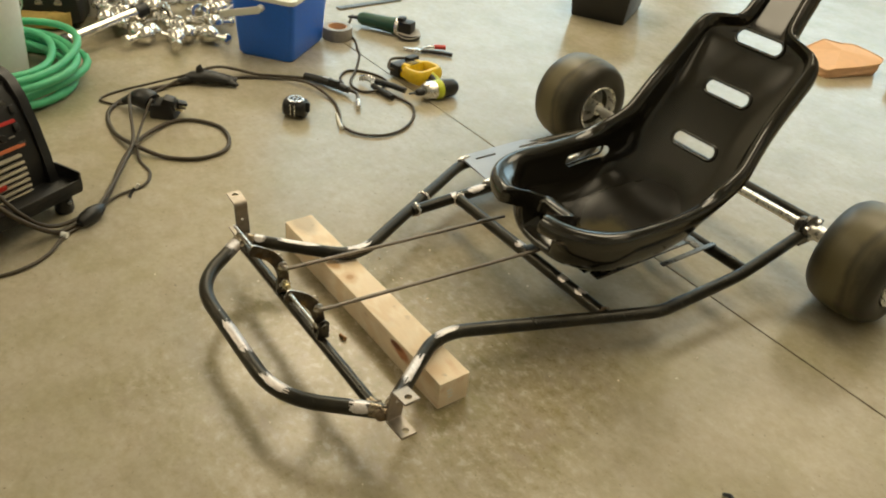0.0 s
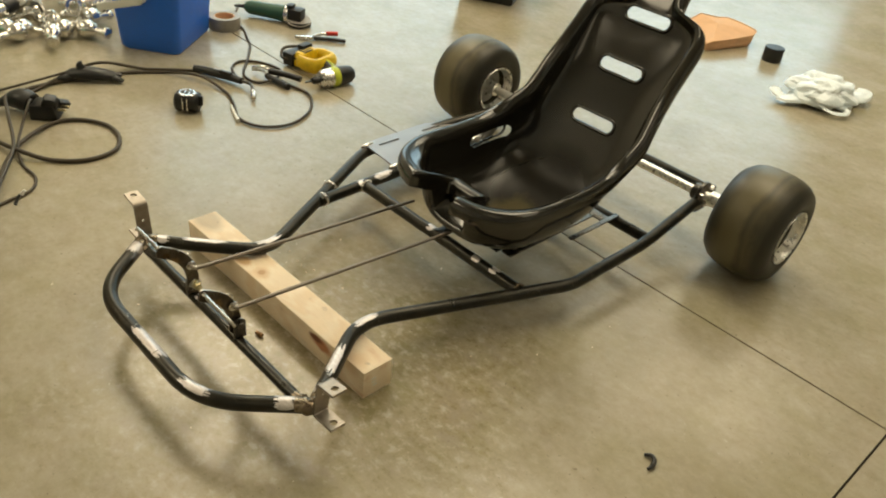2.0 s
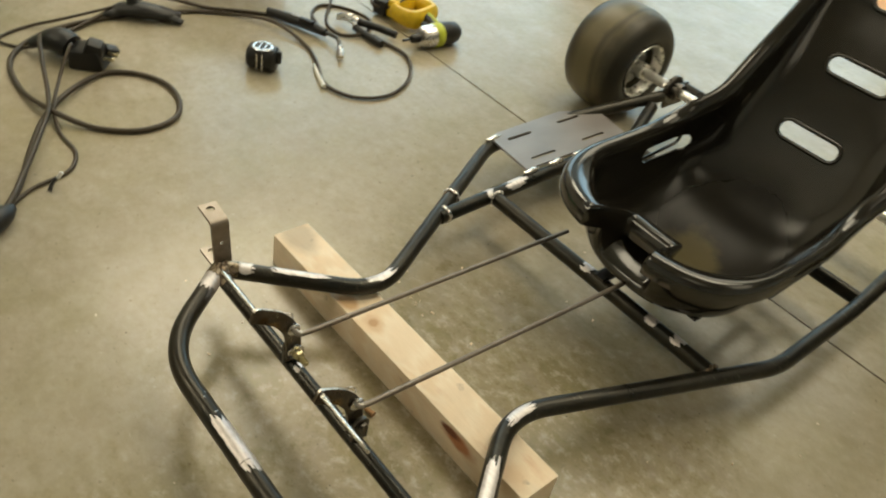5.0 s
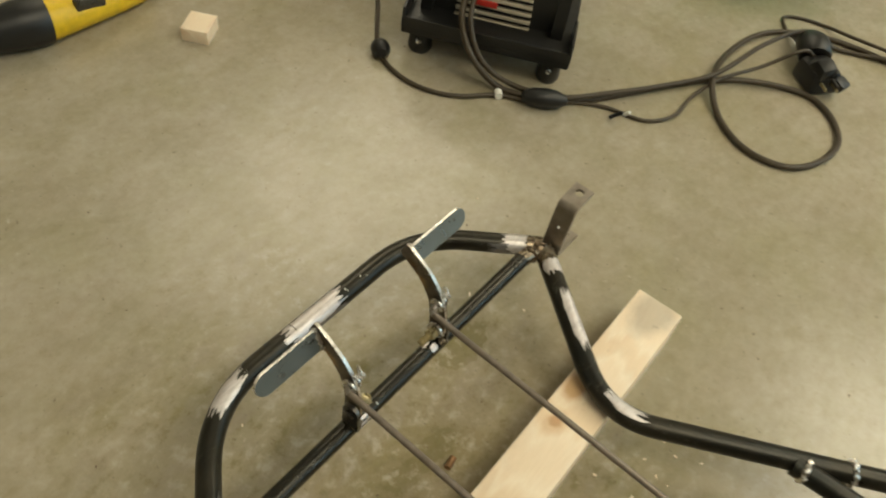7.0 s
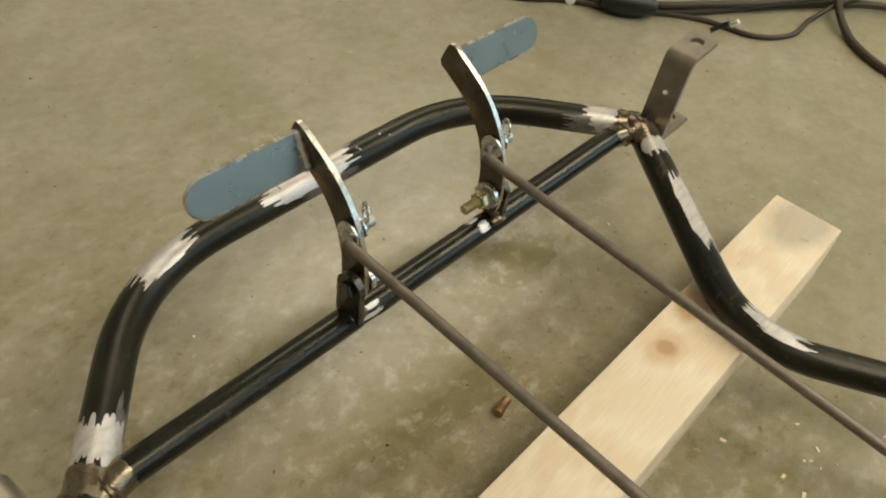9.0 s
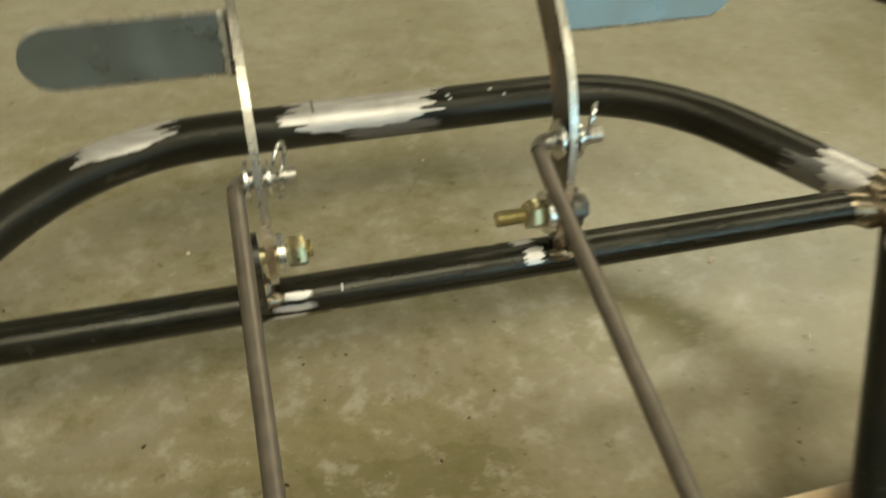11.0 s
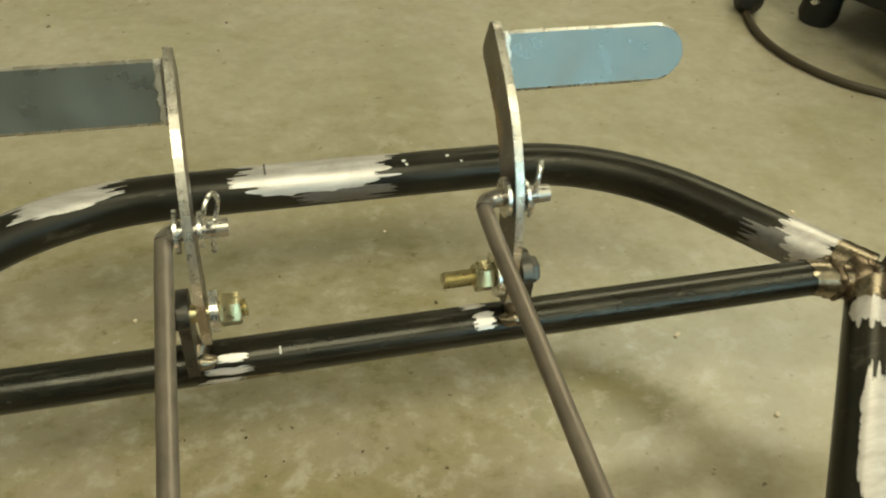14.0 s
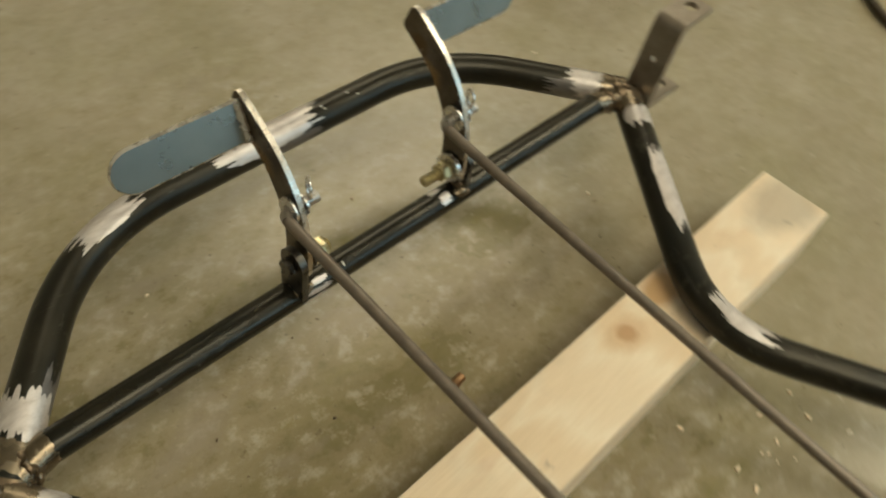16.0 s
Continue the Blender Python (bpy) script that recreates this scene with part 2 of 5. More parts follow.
def bare_steel(name, light):
    """Bright steel with the marks of a grinding disc; light: how far the scale is ground away."""
    n = Nodes(name)
    streak = n.noise(70, 5, 0.7, n.stretch(0.5, 3, 3))
    broad, fine = n.noise(40, 4, 0.6), n.noise(320, 4, 0.7)
    lo, mid, hi = (tuple(c * light for c in tone) for tone in ((0.5, 0.455, 0.44), (0.7, 0.655, 0.645), (0.82, 0.785, 0.785)))
    base = n.ramp(streak, [(0.25, lo), (0.5, mid), (0.72, hi)])
    base = n.mix(n.ramp(broad, [(0.55, 0.0), (0.75, 0.5)]), base, tuple(c * 0.55 for c in mid))
    n.set(Base_Color=base, Metallic=0.55, Roughness=n.ramp(streak, [(0.3, 0.36), (0.75, 0.5)]))
    n.bump(fine, 0.2, 0.0003)
    return n.mat


M = {}
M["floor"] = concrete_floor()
M["pine"] = pine()
M["tube"] = mill_steel("mill_scale_steel", 0.27)
M["bar"] = mill_steel("oiled_mill_scale_steel", 0.17)
M["bare"] = bare_steel("ground_steel", 1.0)
M["scuff"] = bare_steel("half_ground_steel", 0.3)
M["joint"] = surface("joint_dirt", (0.05, 0.042, 0.03), 0.9)


def tinted(name, color, rough, amber):
    """Steel with brown and straw heat colours just below the welded foot plate."""
    n = Nodes(name)
    grind, fine = n.noise(45, 5, 0.7, n.stretch(3, 0.6, 0.6)), n.noise(150, 5, 0.7)
    base = n.ramp(grind, [(0.3, tuple(c * 0.55 for c in color)), (0.55, color), (0.75, tuple(min(0.95, c * 1.5) for c in color))])
    base = n.spot(base, (0, -0.062, 0.213), 0.03, amber, 0.8, (1, 1, 1), 0.4)
    base = n.spot(base, (0, -0.072, 0.235), 0.018, tuple(c * 0.35 for c in amber), 0.8, (1, 1, 1), 0.4)
    base = n.spot(base, (0, -0.01, 0.15), 0.03, tuple(c * 0.6 for c in amber), 0.5, (1, 1, 1), 0.5)
    n.set(Base_Color=base, Metallic=0.88, Roughness=n.ramp(fine, [(0.3, rough), (0.7, rough + 0.14)]))
    n.bump(fine, 0.15, 0.0004)
    return n.mat


M["arm"] = tinted("pedal_arm_steel", (0.13, 0.11, 0.088), 0.24, (0.34, 0.22, 0.1))
M["arm_edge"] = tinted("pedal_arm_cut_edge", (0.66, 0.61, 0.55), 0.22, (0.6, 0.42, 0.22))
M["weld"] = surface("weld_bead", (0.17, 0.128, 0.088), 0.3, 0.85, 0.55, 130, 0.35)
M["plate"] = surface("pedal_plate_steel", (0.2, 0.215, 0.208), 0.3, 0.75, 0.16, 40, 0.12)
M["flat"] = surface("flat_bar_steel", (0.1, 0.093, 0.083), 0.3, 0.85, 0.45, 90, 0.2)
M["edge"] = surface("cut_edge_steel", (0.72, 0.69, 0.65), 0.26, 0.9, 0.25, 120, 0.2)
M["rod"] = surface("push_rod_steel", (0.215, 0.18, 0.15), 0.42, 0.55, 0.3, 110, 0.15)
M["zinc"] = surface("yellow_zinc", (0.6, 0.53, 0.33), 0.3, 0.95, 0.15, 200, 0.1)
M["zincw"] = surface("bright_zinc", (0.72, 0.71, 0.7), 0.25, 0.95, 0.15, 200, 0.1)
M["rubber"] = tread_rubber()
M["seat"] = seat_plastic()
M["alu"] = surface("cast_aluminium", (0.84, 0.83, 0.8), 0.3, 0.7, 0.12, 80, 0.1)
M["chrome"] = surface("chrome", (0.75, 0.74, 0.71), 0.2, 0.92, 0.08, 40, 0.03)
M["black"] = surface("black_plastic", (0.009, 0.009, 0.0088), 0.42, 0.0, 0.25, 150, 0.2)
M["cable"] = surface("cable_rubber", (0.05, 0.036, 0.02), 0.52, 0.0, 0.35, 90, 0.2)
M["red"] = surface("red_print", (0.55, 0.035, 0.025), 0.42)
M["orange"] = surface("orange_print", (0.6, 0.16, 0.06), 0.45)
M["grille"] = surface("beige_grille", (0.42, 0.37, 0.28), 0.5)
M["yellow"] = surface("yellow_plastic", (0.75, 0.5, 0.02), 0.42)
M["lime"] = surface("lime_plastic", (0.55, 0.62, 0.05), 0.42)
M["blue"] = surface("blue_cooler_plastic", (0.012, 0.15, 0.72), 0.42, 0.0, 0.12, 120, 0.2)
M["white"] = surface("white_plastic", (0.78, 0.78, 0.74), 0.45, 0.0, 0.06, 60, 0.1)
M["green"] = surface("green_hose_rubber", (0.07, 0.46, 0.235), 0.48, 0.0, 0.2, 40, 0.1)
M["dgreen"] = surface("dark_green_plastic", (0.015, 0.075, 0.045), 0.45)
M["grey"] = surface("grey_tape", (0.3, 0.28, 0.25), 0.45, 0.1)
M["paper"] = surface("brown_paper", (0.72, 0.44, 0.26), 0.8, 0.0, 0.1, 30, 0.4, 0.003)
M["film"] = surface("white_plastic_film", (0.84, 0.93, 1.0), 0.3, 0.0, 0.03, 40, 0.15)
M["copper"] = surface("dull_copper", (0.32, 0.19, 0.1), 0.35, 0.85, 0.4, 150, 0.2)
M["tan"] = surface("tan_canvas", (0.42, 0.3, 0.09), 0.8, 0.0, 0.3, 60, 0.4)
M["wall"] = surface("painted_wall", (0.6, 0.58, 0.52), 0.7, 0.0, 0.06, 8, 0.1)
M["ceil"] = surface("ceiling_paint", (0.55, 0.53, 0.48), 0.8, 0.0, 0.08, 6, 0.1)


# ---- building helpers ----
def mesh_of(name, verts, faces, mats, smooth=True, index=None):
    me = bpy.data.meshes.new(name)
    me.from_pydata([tuple(v) for v in verts], [], faces)
    for m in mats if isinstance(mats, (list, tuple)) else [mats]:
        me.materials.append(m)
    if index is not None:
        me.polygons.foreach_set("material_index", index)
    if smooth:
        me.polygons.foreach_set("use_smooth", [True] * len(me.polygons))
        me.set_sharp_from_angle(angle=radians(42))
    me.update()
    return me


def thing(name, label, category, at=None, group="", kind=""):
    ob = new(name)
    if at is not None:
        ob.matrix_world = at
    return tagged(ob, label, category, group, kind)


def part(name, me, parent, label="", at=None):
    ob = new(name, me)
    ob.parent = parent
    if at is not None:
        ob.matrix_local = at
    return tagged(ob, label)


def solo(name, me, label, category, at=None, group="", kind=""):
    ob = new(name, me)
    if at is not None:
        ob.matrix_world = at
    return tagged(ob, label, category, group, kind)


class Build:
    """Collects verts and faces for one mesh."""

    def __init__(self):
        self.v, self.f, self.m = [], [], []

    def add(self, verts, faces, mat=0, at=None):
        o = len(self.v)
        self.v += [tuple(at @ Vector(p)) if at else tuple(p) for p in verts]
        self.f += [tuple(i + o for i in f) for f in faces]
        self.m += [mat] * len(faces)
        return self

    def box(self, sx, sy, sz, bevel=0.0, mat=0, at=None, taper=1.0):
        bm = bmesh.new()
        bmesh.ops.create_cube(bm, size=1)
        for v in bm.verts:
            k = taper if v.co.z > 0 else 1.0
            v.co = (v.co.x * sx * k, v.co.y * sy * k, v.co.z * sz)
        if bevel:
            bmesh.ops.bevel(bm, geom=bm.edges[:], offset=bevel, segments=2, profile=0.6, affect="EDGES")
        bm.verts.index_update()
        self.add([v.co.copy() for v in bm.verts], [[v.index for v in f.verts] for f in bm.faces], mat, at)
        bm.free()
        return self

    def rings(self, rings, closed=True, caps=True, mat=0, loop=False):
        n = len(rings[0])
        verts = [p for r in rings for p in r]
        faces = []
        rows = len(rings) if loop else len(rings) - 1
        for i in range(rows):
            a, b = i * n, ((i + 1) % len(rings)) * n
            for j in range(n if closed else n - 1):
                k = (j + 1) % n
                faces.append((a + j, a + k, b + k, b + j))
        if caps and not loop:
            faces.append(tuple(reversed(range(n))))
            faces.append(tuple(range((len(rings) - 1) * n, len(rings) * n)))
        return self.add(verts, faces, mat)

    def sweep(self, path, r, seg=14, mat=0, caps=True, loop=False, flat=None):
        return self.rings(tube_rings(path, r, seg, loop, flat), True, caps, mat, loop)

    def lathe(self, profile, seg=40, mat=0, at=None, axis="Z", closed=False):
        rings = []
        for i in range(seg):
            a = 2 * math.pi * i / seg
            c, s = math.cos(a), math.sin(a)
            rings.append([{"Z": (r * c, r * s, h), "X": (h, r * c, r * s), "Y": (r * s, h, r * c)}[axis] for r, h in profile])
        if at:
            rings = [[at @ Vector(p) for p in ring] for ring in rings]
        return self.rings(rings, closed, False, mat, True)

    def mesh(self, name, mats, smooth=True):
        return mesh_of(name, self.v, self.f, mats, smooth, self.m)


def fillet(points, radius, steps=7):
    """A polyline with its inner corners rounded."""
    pts = [Vector(p) for p in points]
    out = [pts[0]]
    for i in range(1, len(pts) - 1):
        a, b, c = pts[i - 1], pts[i], pts[i + 1]
        r = radius[i - 1] if hasattr(radius, "__len__") else radius
        u, w = (a - b), (c - b)
        cut = min(r, u.length * 0.48, w.length * 0.48)
        p, q = b + u.normalized() * cut, b + w.normalized() * cut
        for k in range(steps + 1):
            t = k / steps
            out.append((1 - t) ** 2 * p + 2 * t * (1 - t) * b + t * t * q)
    return out + [pts[-1]]


def curve(points, steps=8, loop=False):
    """A smooth line through the points (Catmull-Rom)."""
    p = [Vector(q) for q in points]
    n = len(p)
    out = []
    for i in range(n if loop else n - 1):
        if loop:
            a, b, c, d = p[i - 1], p[i], p[(i + 1) % n], p[(i + 2) % n]
        else:
            a, b, c, d = p[max(i - 1, 0)], p[i], p[i + 1], p[min(i + 2, n - 1)]
        for k in range(steps):
            t = k / steps
            out.append(0.5 * (2 * b + (c - a) * t + (2 * a - 5 * b + 4 * c - d) * t * t + (3 * b - a - 3 * c + d) * t**3))
    return out if loop else out + [p[-1]]


def frames_along(path, loop=False):
    """Points with a steady side and up along a path."""
    n = len(path)
    tang = []
    for i in range(n):
        a = path[i - 1] if (i or loop) else path[i]
        b = path[(i + 1) % n] if (i < n - 1 or loop) else path[i]
        tang.append((b - a).normalized())
    up = Vector((0, 0, 1)) if abs(tang[0].z) < 0.9 else Vector((0, 1, 0))
    out = []
    for q, t in zip(path, tang):
        side = t.cross(up).normalized()
        up = side.cross(t).normalized()
        out.append((q, side, up))
    return out


def tube_rings(path, r, seg=14, loop=False, flat=None):
    rings = []
    for i, (q, s, u) in enumerate(frames_along([Vector(p) for p in path], loop)):
        rr = r[i] if hasattr(r, "__len__") else r
        ring = []
        for k in range(seg):
            a = 2 * math.pi * k / seg
            ring.append(q + s * math.cos(a) * rr + u * math.sin(a) * rr * (flat or 1.0))
        rings.append(ring)
    return rings


def plate_mesh(name, outline, thick, mats, chamfer=0.0011):
    """A flat plate in x-y with the given outline; rim and chamfers in the second material."""
    n = len(outline)
    cx, cy = sum(p[0] for p in outline) / n, sum(p[1] for p in outline) / n
    hx, hy = max(abs(p[0] - cx) for p in outline), max(abs(p[1] - cy) for p in outline)

    def ring(inset, z):
        return [(cx + (x - cx) * (1 - inset / hx), cy + (y - cy) * (1 - inset / hy), z) for x, y in outline]

    b = Build().rings([ring(chamfer, thick / 2), ring(0, thick / 2 - chamfer), ring(0, chamfer - thick / 2), ring(chamfer, -thick / 2)], caps=True)
    b.m = [1] * (3 * n) + [0, 0]
    return outward(mesh_of(name, b.v, b.f, mats, False, b.m))


def outward(me):
    bm = bmesh.new()
    bm.from_mesh(me)
    bmesh.ops.remove_doubles(bm, verts=bm.verts[:], dist=1e-6)
    bmesh.ops.recalc_face_normals(bm, faces=bm.faces[:])
    bm.to_mesh(me)
    bm.free()
    return me


def applied(me, cutters, name, mend=True):
    """The mesh with the cutters' shapes taken out of it."""
    if mend:
        outward(me)
    for c in cutters:
        outward(c)
    base = new("base", me)
    tools = []
    for c in cutters:
        tool = new("tool", c)
        m = base.modifiers.new("cut", "BOOLEAN")
        m.operation, m.object, m.solver, m.use_self = "DIFFERENCE", tool, "EXACT", not mend
        tools.append(tool)
    out = bpy.data.meshes.new_from_object(base.evaluated_get(bpy.context.evaluated_depsgraph_get()))
    out.name = name
    out.set_sharp_from_angle(angle=radians(35))
    for o in tools + [base]:
        bpy.data.objects.remove(o)
    return out


# ---- the hall ----
FX0, FX1, FY0, FY1, HIGH = -6.0, 7.0, -6.0, 9.0, 4.8
JX, JY, GAP = 1.035, 0.98, 0.005
floor = solo("floor", Build().box(FX1 - FX0, FY1 - FY0, 0.1, at=pose((FX0 + FX1) / 2, (FY0 + FY1) / 2, -0.062)).mesh("floor", M["joint"], False),
             "sealed concrete shop floor with sawn joints", "floor", kind="structure")
for x0, x1 in ((FX0, JX - GAP / 2), (JX + GAP / 2, FX1)):
    for y0, y1 in ((FY0, JY - GAP / 2), (JY + GAP / 2, FY1)):
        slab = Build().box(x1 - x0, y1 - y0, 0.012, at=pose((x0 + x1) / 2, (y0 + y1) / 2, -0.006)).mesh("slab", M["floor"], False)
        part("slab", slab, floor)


def wall(name, x0, y0, x1, y1, z0=0.0, z1=HIGH):
    b = Build().box(x1 - x0, y1 - y0, z1 - z0, at=pose((x0 + x1) / 2, (y0 + y1) / 2, (z0 + z1) / 2))
    return solo(name, b.mesh(name, M["wall"], False), "painted plain workshop wall", "wall", kind="structure")


wall("wall_south", FX0, FY0 - 0.2, FX1, FY0)
WY0, WY1 = 2.6, 8.2
wall("wall_west", FX0 - 0.2, FY0 - 0.2, FX0, WY0)
wall("wall_west_end", FX0 - 0.2, WY1, FX0, FY1 + 0.2)
wall("wall_west_head", FX0 - 0.2, WY0, FX0, WY1, 4.3, HIGH)
wall("wall_west_foot", FX0 - 0.2, WY0, FX0, WY1, 0.0, 1.3)
wall("wall_east", FX1, FY0 - 0.2, FX1 + 0.2, FY1 + 0.2)
# the rear wall has one wide, high window
WX0, WX1, WZ0, WZ1 = -5.9, -2.1, 1.3, 4.7
wall("wall_north", FX0, FY1, WX0, FY1 + 0.2)
wall("wall_north_right", WX1, FY1, FX1, FY1 + 0.2)
wall("wall_north_head", WX0, FY1, WX1, FY1 + 0.2, WZ1, HIGH)
wall("wall_north_foot", WX0, FY1, WX1, FY1 + 0.2, 0.0, WZ0)
solo("ceiling", Build().box(FX1 - FX0 + 0.4, FY1 - FY0 + 0.4, 0.15, at=pose((FX0 + FX1) / 2, (FY0 + FY1) / 2, HIGH + 0.075)).mesh("ceiling", M["ceil"], False),
     "painted workshop ceiling", "ceiling", kind="structure")
glow = Nodes("daylight_outside")
glow.set(Base_Color=(0.8, 0.85, 0.9), Emission_Color=(0.5, 0.8, 1.0), Emission_Strength=2.5)
solo("backdrop", Build().box(9.0, 0.05, 5.0, at=pose(-1.6, FY1 + 0.9, 2.8)).mesh("backdrop", glow.mat, False), "bright daylight outside the window", "backdrop", kind="structure")
solo("backdrop_west", Build().box(0.05, 8.0, 5.0, at=pose(FX0 - 0.9, 5.4, 2.8)).mesh("backdrop_west", glow.mat, False), "bright daylight outside the side window", "backdrop", kind="structure")
sheet = Nodes("bright_plate_steel")
rolled = sheet.noise(7, 4, 0.5, sheet.stretch(1.6, 0.8, 1))
sheet.set(Base_Color=sheet.ramp(rolled, [(0.3, (0.3, 0.27, 0.255)), (0.7, (0.38, 0.345, 0.33))]), Metallic=0.75, Roughness=sheet.ramp(rolled, [(0.3, 0.29), (0.7, 0.37)]))
M["engine_plate"] = sheet.mat
M["bracket"] = surface("bracket_steel", (0.29, 0.253, 0.215), 0.38, 0.8, 0.4, 70, 0.15)
M["heat"] = surface("heat_tinted_steel", (0.25, 0.205, 0.15), 0.26, 0.88, 0.55, 80, 0.2)
M["flat_bright"] = surface("bare_rod_steel", (0.42, 0.39, 0.36), 0.3, 0.9, 0.3, 120, 0.15)

# ---- the kart ----
kart = thing("kart", "bare steel go-kart frame with black bucket seat and rear wheels", "go-kart")
R_MAIN, R_BAR = 0.0152, 0.0117


def along(path, s):
    """The point at s metres along a path."""
    for a, b in zip(path, path[1:]):
        d = (b - a).length
        if s <= d:
            return a + (b - a) * (s / d)
        s -= d
    return path[-1]


PATCH_LABELS = {"bare": "bright ground-off bare steel", "heat": "heat-tinted steel beside the weld", "scuff": "half-ground dull steel"}


def bare_patch(path, r, s0, s1, a0, a1, seed, host, mat="bare"):
    """A ground-off skin on a tube, between two angles from its side, its ends frayed into strokes along the tube."""
    rnd = random.Random(seed)
    seg = 73
    rag = min(0.02, 0.3 * (s1 - s0)) if mat != "heat" else 0.003
    cols, u0, u1, left, full = [], 0.0, 0.0, 0, 1
    for k in range(seg):
        if left == 0:
            left = rnd.choice((2, 4, 6, 7, 9))
            u0, u1, full = rnd.random() ** 1.7 * rag, rnd.random() ** 1.7 * rag, left
        left -= 1
        tip = 0.3 * rag * (2 * (left + 0.5) / full - 1) ** 2
        round_off = rag * max(0.0, abs(2 * k / (seg - 1) - 1) - 0.7) * 2
        cols.append((radians(a0 + (a1 - a0) * k / (seg - 1)), s0 + u0 + tip + round_off, s1 - u1 - tip - round_off))
    n = max(10, int((s1 - s0) / 0.003))
    mid = radians((a0 + a1) / 2)
    rings = []
    for i in range(n + 1):
        ring = []
        shrink = 0.93 + 0.07 * noise.noise(Vector((i * 0.5, seed * 3.7, 0)))
        lean = 0.06 * noise.noise(Vector((i * 0.22, seed * 1.3, 5)))
        for a, t0, t1 in cols:
            sp = t0 + (t1 - t0) * i / n
            b = mid + (a - mid) * shrink + lean
            p, q = along(path, sp), along(path, sp + 0.002)
            t = (q - p).normalized() if (q - p).length > 1e-6 else (p - along(path, sp - 0.002)).normalized()
            side = t.cross(Vector((0, 0, 1))).normalized()
            up = side.cross(t)
            ring.append(p + (side * math.cos(b) + up * math.sin(b)) * (r + (0.0002 if mat == "scuff" else 0.0004)))
        rings.append(ring)
    return part("bare_patch", Build().rings(rings, False, False).mesh("bare_patch", M[mat]), host, PATCH_LABELS[mat])


def weld_ring(centre, axis, r, host, seed=1, fat=0.0042, mat="weld"):
    """A lumpy bead round a joint."""
    rnd = random.Random(seed)
    c, ax = Vector(centre), Vector(axis).normalized()
    u = ax.orthogonal().normalized()
    w = ax.cross(u)
    path, rad = [], []
    for i in range(40):
        a = 2 * math.pi * i / 40
        path.append(c + (u * math.cos(a) + w * math.sin(a)) * r + ax * rnd.uniform(-0.0012, 0.0012))
        rad.append(fat * (0.8 + 0.35 * (i % 3 == 0) + rnd.uniform(-0.1, 0.1)))
    return part("weld_bead", Build().sweep(path, rad, 8, loop=True).mesh("weld_bead", M[mat]), host, "lumpy brown weld bead" if mat == "weld" else "bright ground weld bead")


def joint_blob(at, r, seed):
    """Run-together welds where several tubes meet."""
    bm = bmesh.new()
    bmesh.ops.create_icosphere(bm, subdivisions=3, radius=r)
    for v in bm.verts:
        v.co *= 1 + 0.13 * noise.noise(v.co * 90 + Vector((seed, 0, 0)))
        v.co.z *= 0.86
    for f in bm.faces:
        f.smooth = True
    me = bpy.data.meshes.new("weld_bead")
    bm.to_mesh(me)
    bm.free()
    me.materials.append(M["weld"])
    return part("weld_bead", me, kart, "lumpy brown weld bead", pose(*at))


def tube(name, path, r, host, label="", seg=20, mat="tube"):
    return part(name, Build().sweep(path, r, seg).mesh(name, M[mat]), host, label)


# front hoop, standing out ahead of the pedals
ZF = 0.1075
hoop_path = fillet([(-0.325, -0.012, ZF), (-0.203, -0.164, ZF), (0.186, -0.164, ZF), (0.315, -0.012, ZF)], 0.085, 12)
hoop = tube("front_hoop", hoop_path, R_MAIN, kart)
HL = sum((b - a).length for a, b in zip(hoop_path, hoop_path[1:]))
HM = HL / 2
bare_patch(hoop_path, R_MAIN, 0.016, 0.064, 0, 200, 3, hoop)
bare_patch(hoop_path, R_MAIN, HL - 0.064, HL - 0.016, 0, 200, 4, hoop)
bare_patch(hoop_path, R_MAIN + 0.0002, 0.0, 0.026, -20, 260, 71, hoop, "heat")
bare_patch(hoop_path, R_MAIN + 0.0002, HL - 0.026, HL - 0.002, -20, 260, 72, hoop, "heat")
bare_patch(hoop_path, R_MAIN, HM - 0.046, HM + 0.072, 48, 168, 5, hoop)
bare_patch(hoop_path, R_MAIN, HM + 0.13, HM + 0.208, 40, 135, 6, hoop)
bare_patch(hoop_path, R_MAIN, HM - 0.04, HM + 0.035, 150, 205, 81, hoop, "scuff")
bare_patch(hoop_path, R_MAIN, 0.014, 0.085, 120, 235, 82, hoop, "scuff")
bare_patch(hoop_path, R_MAIN, HL - 0.085, HL - 0.014, 120, 235, 83, hoop, "scuff")

seam = []
for k in range(9):
    a = radians(70 + 9 * k)
    seam.append(Vector((0.041, -0.164 + (R_MAIN + 0.0005) * math.cos(a), ZF + (R_MAIN + 0.0005) * math.sin(a))))
part("seam_mark", Build().sweep(seam, 0.0006, 6).mesh("seam_mark", M["flat"]), hoop, "dark scratched line across the bare patch")
for fx, fa, ln in ((-0.052, 75, 0.0024), (-0.0535, 64, 0.0016), (-0.083, 80, 0.0022), (-0.092, 60, 0.0013)):
    a = radians(fa)
    part("paint_fleck", Build().box(ln, 0.0016, 0.0006).mesh("paint_fleck", M["white"]), hoop, "tiny white paint mark", pose(fx, -0.164 + R_MAIN * math.cos(a), ZF + R_MAIN * math.sin(a), fa - 90, 0, 20))

